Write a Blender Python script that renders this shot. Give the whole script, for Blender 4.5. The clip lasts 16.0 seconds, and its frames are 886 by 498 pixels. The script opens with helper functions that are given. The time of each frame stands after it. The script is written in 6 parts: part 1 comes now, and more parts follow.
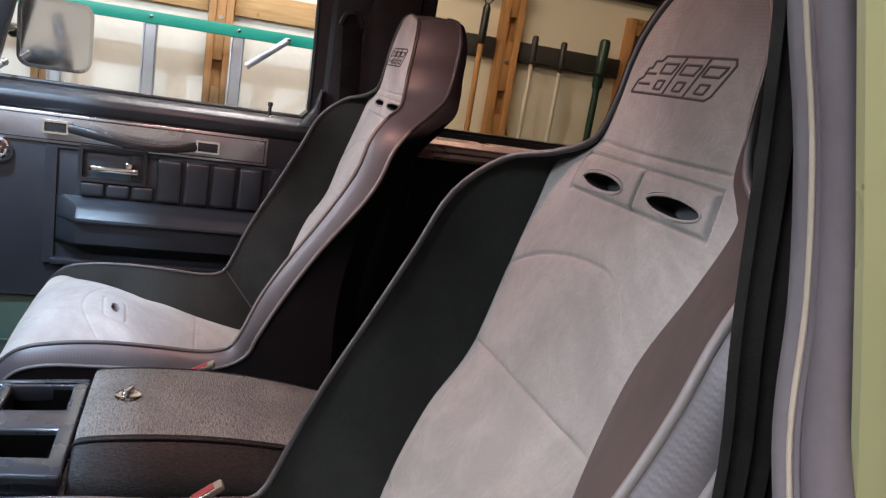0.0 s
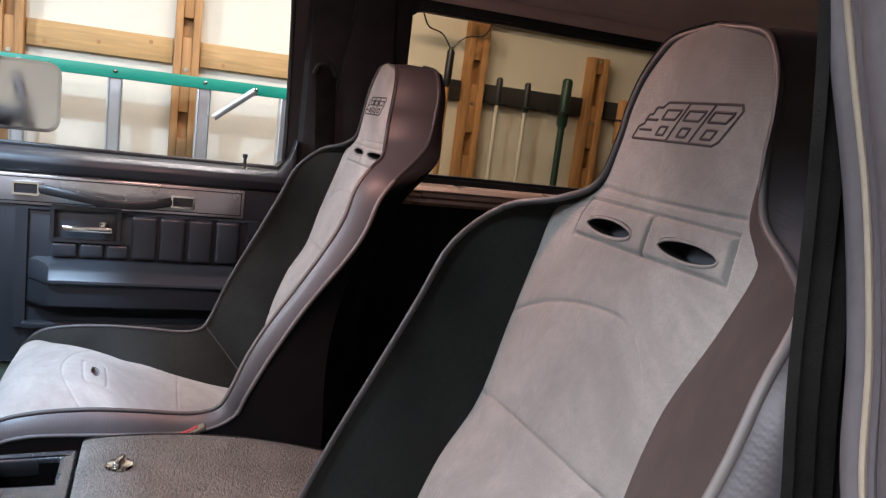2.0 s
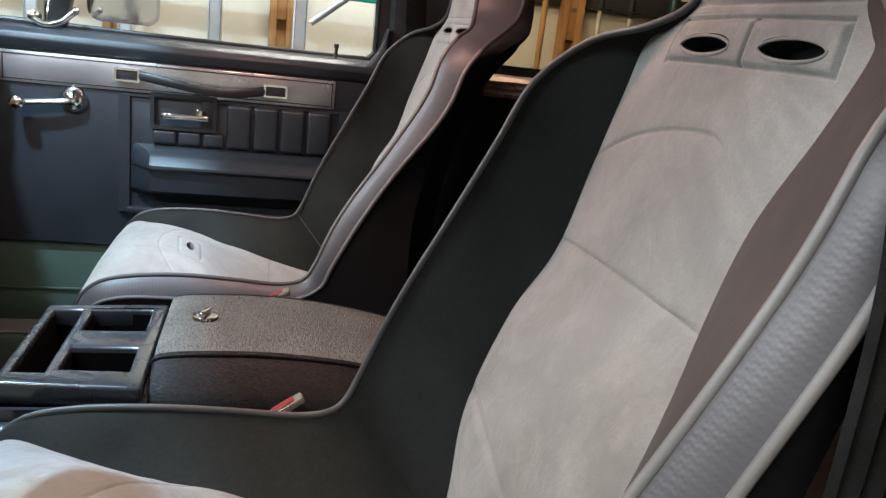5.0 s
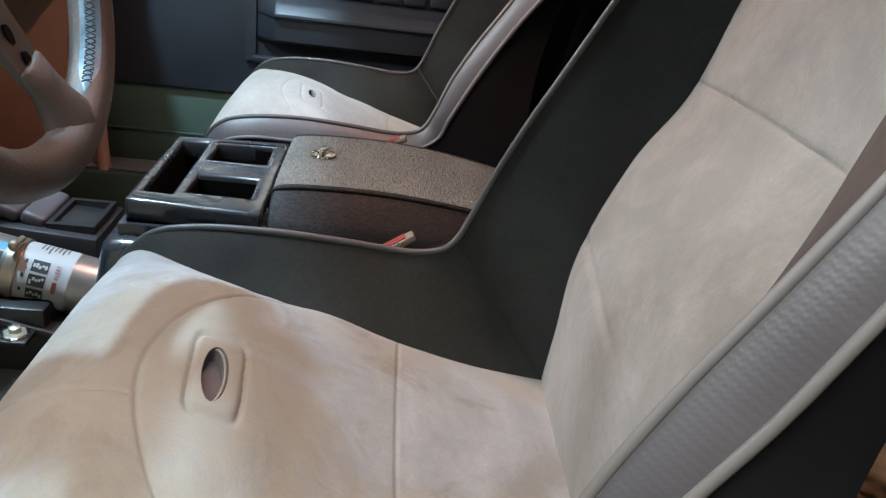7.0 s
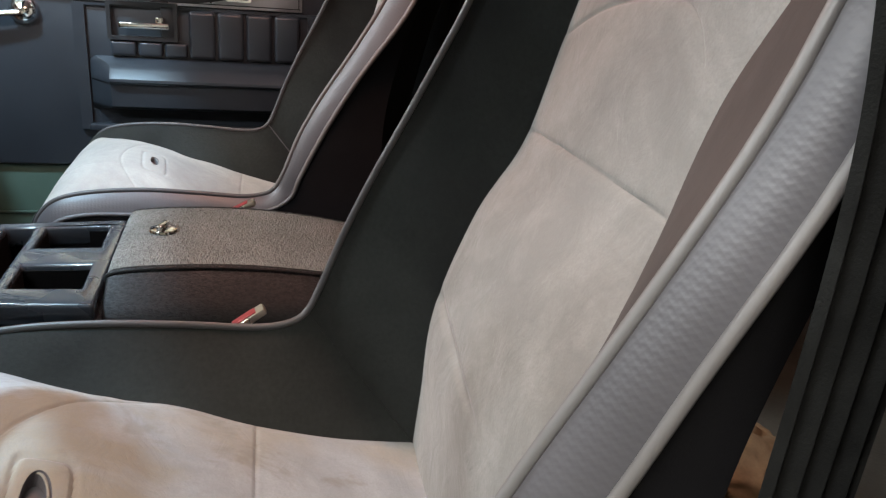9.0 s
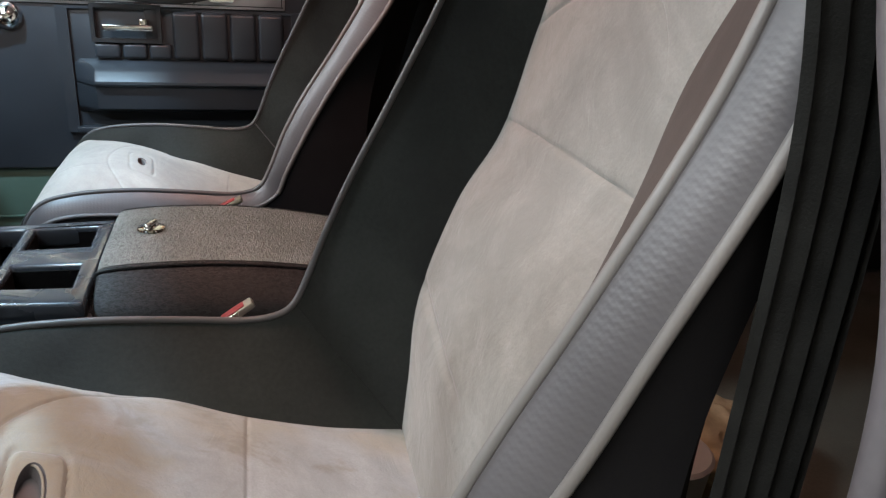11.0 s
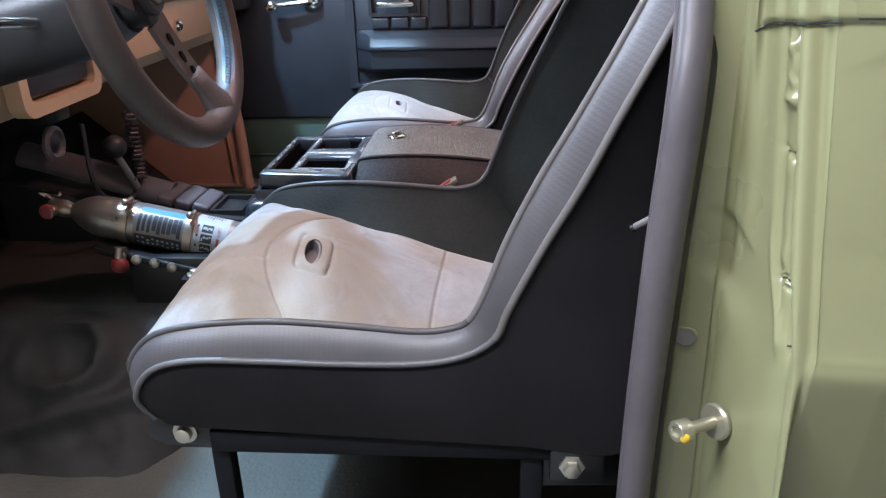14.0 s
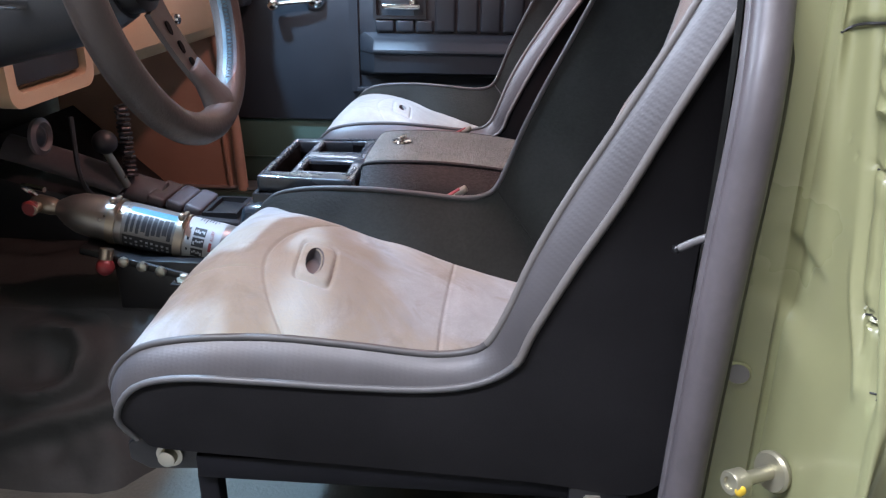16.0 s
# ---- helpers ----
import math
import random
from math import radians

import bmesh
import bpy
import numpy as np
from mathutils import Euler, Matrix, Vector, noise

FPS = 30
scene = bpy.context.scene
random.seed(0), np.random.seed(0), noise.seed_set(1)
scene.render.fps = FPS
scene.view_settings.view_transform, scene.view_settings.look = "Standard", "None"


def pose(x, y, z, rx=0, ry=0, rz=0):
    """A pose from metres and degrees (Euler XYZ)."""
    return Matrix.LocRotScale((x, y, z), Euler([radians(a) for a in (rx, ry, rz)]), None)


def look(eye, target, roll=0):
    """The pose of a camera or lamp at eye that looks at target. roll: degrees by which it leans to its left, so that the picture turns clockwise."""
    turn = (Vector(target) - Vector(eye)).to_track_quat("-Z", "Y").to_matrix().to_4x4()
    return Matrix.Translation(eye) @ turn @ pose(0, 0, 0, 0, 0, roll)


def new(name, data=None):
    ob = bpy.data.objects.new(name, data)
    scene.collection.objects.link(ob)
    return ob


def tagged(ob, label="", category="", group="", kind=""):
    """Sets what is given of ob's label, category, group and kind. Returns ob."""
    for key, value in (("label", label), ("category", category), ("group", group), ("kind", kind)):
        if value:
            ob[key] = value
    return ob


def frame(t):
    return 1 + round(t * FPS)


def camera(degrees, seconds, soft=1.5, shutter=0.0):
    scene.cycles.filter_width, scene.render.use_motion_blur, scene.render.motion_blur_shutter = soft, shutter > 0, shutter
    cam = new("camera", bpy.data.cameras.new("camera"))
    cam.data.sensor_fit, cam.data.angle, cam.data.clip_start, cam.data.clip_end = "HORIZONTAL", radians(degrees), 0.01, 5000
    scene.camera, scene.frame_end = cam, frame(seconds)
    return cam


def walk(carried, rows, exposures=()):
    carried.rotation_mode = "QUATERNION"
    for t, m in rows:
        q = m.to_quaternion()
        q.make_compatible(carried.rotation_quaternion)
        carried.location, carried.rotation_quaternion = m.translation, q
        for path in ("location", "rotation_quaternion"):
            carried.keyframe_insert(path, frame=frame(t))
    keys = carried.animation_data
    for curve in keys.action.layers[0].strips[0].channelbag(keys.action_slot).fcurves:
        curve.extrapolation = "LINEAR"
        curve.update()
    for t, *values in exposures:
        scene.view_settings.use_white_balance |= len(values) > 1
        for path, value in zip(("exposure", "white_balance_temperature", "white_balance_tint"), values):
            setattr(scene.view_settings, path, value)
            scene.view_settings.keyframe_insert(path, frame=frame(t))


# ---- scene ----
cam = camera(59.8, 16.0, soft=1.3)
PATH = [
    (0, (0.454, -0.94, 0.917), (1.084, 0.907, 0.475), 9.2),
    (0.5, (0.441, -0.923, 0.936), (1.211, 0.885, 0.562), 8.3),
    (1, (0.433, -0.916, 0.938), (1.226, 0.89, 0.609), 8.1),
    (1.5, (0.425, -0.919, 0.933), (1.219, 0.889, 0.619), 7.9),
    (2, (0.42, -0.919, 0.922), (1.129, 0.921, 0.592), 7.1),
    (2.5, (0.403, -0.909, 0.9), (0.975, 0.972, 0.532), 6.2),
    (3, (0.408, -0.902, 0.868), (0.872, 0.999, 0.457), 5.8),
    (3.2, (0.409, -0.899, 0.861), (0.85, 1.005, 0.434), 5.6),
    (5.3, (0.46, -0.917, 0.812), (0.932, 0.939, 0.234), 6.9),
    (5.5, (0.454, -0.917, 0.796), (0.87, 0.933, 0.16), 6.9),
    (6, (0.443, -0.925, 0.769), (0.669, 0.905, -0.006), 6.8),
    (6.5, (0.451, -0.92, 0.769), (0.623, 0.887, -0.07), 7.6),
    (7, (0.464, -0.911, 0.784), (0.659, 0.893, -0.057), 7.6),
    (7.5, (0.479, -0.897, 0.79), (0.749, 0.913, -0.016), 6.9),
    (8, (0.493, -0.89, 0.802), (0.858, 0.922, 0.037), 6.0),
    (8.5, (0.496, -0.885, 0.801), (0.953, 0.918, 0.065), 5.6),
    (9, (0.5, -0.885, 0.802), (0.982, 0.915, 0.076), 4.9),
    (9.2, (0.498, -0.884, 0.804), (0.996, 0.915, 0.086), 5.4),
    (11.3, (0.507, -0.914, 0.801), (0.988, 0.879, 0.057), 2.9),
    (11.5, (0.506, -0.937, 0.799), (0.878, 0.872, 0.031), 2.2),
    (12, (0.558, -1.018, 0.791), (0.329, 0.815, 0.024), 0.2),
    (12.5, (0.575, -1.11, 0.792), (0.254, 0.711, 0.032), 0.3),
    (13, (0.568, -1.216, 0.794), (0.428, 0.629, 0.034), -0.6),
    (13.5, (0.577, -1.255, 0.798), (0.49, 0.591, 0.033), -1.3),
    (14, (0.587, -1.245, 0.792), (0.419, 0.591, 0.019), -1.8),
    (14.5, (0.555, -1.231, 0.79), (0.477, 0.606, 0.004), -2.9),
    (15, (0.566, -1.219, 0.787), (0.474, 0.613, -0.01), -2.4),
    (15.5, (0.57, -1.204, 0.781), (0.458, 0.639, 0.011), -0.5),
    (16, (0.558, -1.189, 0.774), (0.417, 0.658, 0.021), 0.4),
]
EXPOSURES = [(0.0, -0.02, 6250, 20), (2.0, -0.04, 6200, 19), (3.2, -0.02, 6250, 14), (5.5, 0.0, 6250, 9), (9.0, 0.04, 6450, 10), (11.5, 0.0, 6300, 9), (12.0, 0.10, 6100, 9), (12.5, 0.36, 5650, 13), (14.5, 0.36, 5750, 16), (16.0, 0.39, 5700, 17)]
walk(cam, [(t, look(eye, target, roll)) for t, eye, target, roll in PATH], EXPOSURES)

# ---- light ----
world = bpy.data.worlds.new("garage_air")
scene.world = world
world.use_nodes = True
world.node_tree.nodes["Background"].inputs[0].default_value = (0.9, 0.95, 1.0, 1)
world.node_tree.nodes["Background"].inputs[1].default_value = 0.012


def area(name, place, target, size_x, size_y, watts, colour):
    data = bpy.data.lights.new(name, "AREA")
    data.shape, data.size, data.size_y, data.energy, data.color = "RECTANGLE", size_x, size_y, watts, colour
    ob = new(name, data)
    ob.matrix_world = look(place, target)
    return ob


CEILING = 2.15
# Ceiling lights are out of view, placed and tinted to match the cab's light.
LAMPS = [
    # x, y, length, width, watts, colour, point that it is turned to
    (-0.40, 0.00, 0.10, 0.10, 66, (0.52, 0.79, 1.0), (-0.28, -0.05, 0.0)),
    (-1.55, 0.35, 0.30, 1.00, 128, (0.86, 0.95, 1.0), (0.40, 0.10, 0.3)),
    (0.05, -1.36, 1.2, 0.22, 44, (1.0, 0.95, 0.90), (0.05, -1.36, 0.0)),
    (-1.10, -1.45, 1.2, 0.22, 48, (0.86, 0.93, 1.0), (-1.10, -1.45, 0.0)),
    (0.9, 1.25, 1.2, 0.22, 31, (1.0, 0.93, 0.82), (0.9, 1.25, 0.0)),
]
for x, y, length, width, watts, colour, aim in LAMPS:
    area("added_ceiling_lamp", (x, y, CEILING - 0.11), aim, length, width, watts, colour)

# ---- materials ----


class Nodes:
    """A small helper that adds nodes to one material."""

    def __init__(self, name):
        self.m = bpy.data.materials.new(name)
        self.m.use_nodes = True
        self.t = self.m.node_tree
        self.b = self.t.nodes["Principled BSDF"]
        self.co = self.t.nodes.new("ShaderNodeTexCoord").outputs["Object"]

    def add(self, kind, **values):
        n = self.t.nodes.new(kind)
        for key, value in values.items():
            n.inputs[key].default_value = value
        return n

    def link(self, a, b):
        self.t.links.new(a, b)

    def noise(self, scale, detail=4.0, rough=0.55, distort=0.0, co=None):
        n = self.add("ShaderNodeTexNoise", Scale=scale, Detail=detail, Roughness=rough, Distortion=distort)
        self.link(co or self.co, n.inputs["Vector"])
        return n.outputs["Fac"]

    def ramp(self, fac, lo, hi, a=0.0, b=1.0):
        n = self.add("ShaderNodeMapRange")
        n.inputs["From Min"].default_value, n.inputs["From Max"].default_value = lo, hi
        n.inputs["To Min"].default_value, n.inputs["To Max"].default_value = a, b
        self.link(fac, n.inputs["Value"])
        return n.outputs["Result"]

    def mix(self, fac, a, b):
        n = self.t.nodes.new("ShaderNodeMix")
        n.data_type = "RGBA"
        for value, socket in ((fac, n.inputs["Factor"]), (a, n.inputs[6]), (b, n.inputs[7])):
            if isinstance(value, (tuple, list)):
                socket.default_value = (*value, 1) if len(value) == 3 else value
            elif isinstance(value, float):
                socket.default_value = value
            else:
                self.link(value, socket)
        return n.outputs[2]

    def bump(self, height, strength, distance=0.001):
        n = self.add("ShaderNodeBump", Strength=strength, Distance=distance)
        self.link(height, n.inputs["Height"])
        old = self.b.inputs["Normal"].links
        if old:
            self.link(old[0].from_socket, n.inputs["Normal"])
        self.link(n.outputs["Normal"], self.b.inputs["Normal"])


def surface(name, colour, rough=0.5, metal=0.0, vary=0.25, coarse=6.0, fine=90.0, relief=0.15, depth=0.0006, second=None, sheen=0.0, coat=0.0, specular=0.5):
    """A surface with blotches at one scale, grain at another and a fine relief."""
    k = Nodes(name)
    dark = tuple(c * (1 - vary) for c in colour)
    light = second or tuple(min(1.0, c * (1 + vary)) for c in colour)
    big = k.ramp(k.noise(coarse, 5.0), 0.3, 0.7)
    col = k.mix(big, dark, light)
    grain = k.noise(fine, 3.0)
    col = k.mix(k.ramp(grain, 0.35, 0.75, 0.0, 0.35), col, dark)
    k.link(col, k.b.inputs["Base Color"])
    k.link(k.ramp(k.noise(coarse * 2.3, 4.0), 0.3, 0.7, max(0.03, rough - 0.09), min(1.0, rough + 0.09)), k.b.inputs["Roughness"])
    k.b.inputs["Metallic"].default_value = metal
    k.b.inputs["Sheen Weight"].default_value = sheen
    k.b.inputs["Coat Weight"].default_value = coat
    k.b.inputs["Specular IOR Level"].default_value = specular
    if relief:
        k.bump(grain, relief, depth)
    return k.m


def suede(name, colour, stained):
    """Brushed suede: nap turned this way and that, smears, and on the used cushion brown stains and a painted wheel
    shadow.
    """
    k = Nodes(name)
    def shade(f, warm=0.0):
        return (colour[0] * f * (1 + warm), colour[1] * f, colour[2] * f * (1 - warm))
    col = k.mix(k.ramp(k.noise(5.0, 6.0, 0.62, 1.0), 0.34, 0.66), shade(0.76), shade(1.16))
    streak = k.add("ShaderNodeMapping")
    streak.inputs["Scale"].default_value = (16, 5, 9)
    streak.inputs["Rotation"].default_value = (0.4, 0.2, 0.5)
    k.link(k.co, streak.inputs["Vector"])
    col = k.mix(k.ramp(k.noise(1.8, 6.0, 0.65, 0.6, streak.outputs["Vector"]), 0.50, 0.72, 0.0, 0.42), col, shade(0.66, 0.03))
    col = k.mix(k.ramp(k.noise(21.0, 6.0, 0.72, 0.9), 0.50, 0.66, 0.0, 0.42), col, shade(0.70))
    col = k.mix(k.ramp(k.noise(13.0, 6.0, 0.66, 0.5), 0.56, 0.70, 0.0, 0.30), col, shade(1.25))
    if stained:
        col = k.mix(k.ramp(k.noise(5.5, 3.0, 0.5, 0.25), 0.49, 0.58, 0.0, 0.55), col, (colour[0] * 0.86, colour[1] * 0.71, colour[2] * 0.50))
        # broad brown patch round the slot towards the doorway: stain and painted wheel shadow
        spot = k.add("ShaderNodeMapping")
        spot.inputs["Scale"].default_value = (7.8, 5.0, 0.0)
        spot.inputs["Location"].default_value = (1.05, 0.40, 0.0)
        k.link(k.co, spot.inputs["Vector"])
        far = k.add("ShaderNodeVectorMath")
        far.operation = "LENGTH"
        k.link(spot.outputs["Vector"], far.inputs[0])
        rag = k.add("ShaderNodeMath")
        rag.operation = "MULTIPLY_ADD"
        k.link(k.noise(8.0, 5.0, 0.6, 0.6), rag.inputs[0])
        rag.inputs[1].default_value = 2.8
        k.link(far.outputs["Value"], rag.inputs[2])
        col = k.mix(k.ramp(rag.outputs[0], 2.10, 2.60, 0.70, 0.0), col, (colour[0] * 0.76, colour[1] * 0.61, colour[2] * 0.41))
        col = k.mix(k.ramp(k.noise(9.0, 6.0, 0.68, 0.9), 0.52, 0.62, 0.0, 0.50), col, (colour[0] * 0.56, colour[1] * 0.45, colour[2] * 0.34))
    else:
        col = k.mix(k.ramp(k.noise(4.2, 6.0, 0.65, 0.7), 0.48, 0.62, 0.0, 0.62), col, shade(0.60, 0.02))
    col = k.mix(k.ramp(k.noise(58.0, 5.0, 0.7, 0.6), 0.46, 0.66, 0.0, 0.26), col, shade(0.74))
    fibre = k.noise(520.0, 2.0)
    col = k.mix(k.ramp(fibre, 0.35, 0.75, 0.0, 0.30), col, shade(0.62))
    k.link(col, k.b.inputs["Base Color"])
    k.b.inputs["Roughness"].default_value = 0.9
    k.b.inputs["Sheen Weight"].default_value = 0.22
    k.b.inputs["Sheen Roughness"].default_value = 0.4
    k.b.inputs["Specular IOR Level"].default_value = 0.2
    k.bump(fibre, 0.3, 0.0005)
    k.bump(k.noise(24.0, 5.0, 0.62, 0.9), 0.46, 0.004)
    return k.m


def leather(name, colour, rough, depth, specular=0.5, size=210.0, lay=(1.7, 0.75, 1.2)):
    """Pebbled leather: short wrinkles lying across, glossy tops and dull darker valleys."""
    k = Nodes(name)
    lie = k.add("ShaderNodeMapping")
    lie.inputs["Scale"].default_value = lay
    lie.inputs["Rotation"].default_value = (0.0, 0.0, 0.25)
    k.link(k.co, lie.inputs["Vector"])
    pebble = k.noise(size, 3.0, 0.6, 0.7, lie.outputs["Vector"])
    worn = k.ramp(k.noise(11.0, 5.0, 0.6, 0.5), 0.35, 0.68)
    col = k.mix(worn, tuple(c * 0.72 for c in colour), tuple(c * 1.28 for c in colour))
    col = k.mix(k.ramp(pebble, 0.40, 0.58, 0.75, 0.0), col, tuple(c * 0.30 for c in colour))
    k.link(col, k.b.inputs["Base Color"])
    k.link(k.ramp(pebble, 0.40, 0.62, min(1.0, rough + 0.28), rough), k.b.inputs["Roughness"])
    k.b.inputs["Specular IOR Level"].default_value = specular
    k.bump(pebble, 0.9, depth)
    return k.m


def woven_vinyl(name, colour):
    """Grey vinyl with a close grid of small pressed dimples and fine slanting ripples."""
    k = Nodes(name)
    blot = k.ramp(k.noise(9.0, 4.0), 0.3, 0.7)
    k.link(k.mix(blot, tuple(c * 0.8 for c in colour), tuple(c * 1.15 for c in colour)), k.b.inputs["Base Color"])
    v = k.add("ShaderNodeTexVoronoi", Scale=470.0, Randomness=0.0)
    lie = k.add("ShaderNodeMapping")
    lie.inputs["Scale"].default_value = (0.62, 1.0, 1.0)
    lie.inputs["Rotation"].default_value = (0.0, 0.6, 0.3)
    k.link(k.co, lie.inputs["Vector"])
    k.link(lie.outputs["Vector"], v.inputs["Vector"])
    k.bump(v.outputs["Distance"], 0.13, 0.0007)
    # ribs pressed across the band: along x on the cushion, along the slant on the back
    part_of = k.add("ShaderNodeSeparateXYZ")
    k.link(k.co, part_of.inputs[0])
    slant = k.add("ShaderNodeVectorMath")
    slant.operation = "DOT_PRODUCT"
    slant.inputs[1].default_value = (0.42, 0.0, 0.90)
    k.link(k.co, slant.inputs[0])
    pick = k.add("ShaderNodeMix")
    k.link(k.ramp(part_of.outputs["Z"], 0.11, 0.15), pick.inputs[0])
    k.link(part_of.outputs["X"], pick.inputs[2])
    k.link(slant.outputs["Value"], pick.inputs[3])
    line = k.add("ShaderNodeCombineXYZ")
    k.link(pick.outputs[0], line.inputs[0])
    w = k.add("ShaderNodeTexWave", Scale=66.0, Distortion=0.0)
    k.link(line.outputs[0], w.inputs["Vector"])
    k.bump(w.outputs["Fac"], 0.10, 0.0006)
    k.b.inputs["Roughness"].default_value = 0.46
    return k.m


def glass(name, tint=(1, 1, 1), rough=0.0):
    k = Nodes(name)
    k.b.inputs["Base Color"].default_value = (*tint, 1)
    k.b.inputs["Roughness"].default_value = rough
    k.b.inputs["Transmission Weight"].default_value = 1.0
    k.b.inputs["IOR"].default_value = 1.02
    return k.m


def timber(name, colour, axis=0):
    k = Nodes(name)
    s = k.add("ShaderNodeMapping")
    s.inputs["Scale"].default_value = (3, 40, 40) if axis == 0 else (40, 40, 3)
    k.link(k.co, s.inputs["Vector"])
    grain = k.noise(1.0, 6.0, 0.6, 1.5, s.outputs["Vector"])
    col = k.mix(k.ramp(grain, 0.3, 0.7), tuple(c * 0.72 for c in colour), tuple(min(1, c * 1.15) for c in colour))
    col = k.mix(k.ramp(k.noise(3.0), 0.45, 0.7, 0.0, 0.4), col, tuple(c * 0.8 for c in colour))
    k.link(col, k.b.inputs["Base Color"])
    k.b.inputs["Roughness"].default_value = 0.7
    k.bump(grain, 0.2, 0.001)
    return k.m


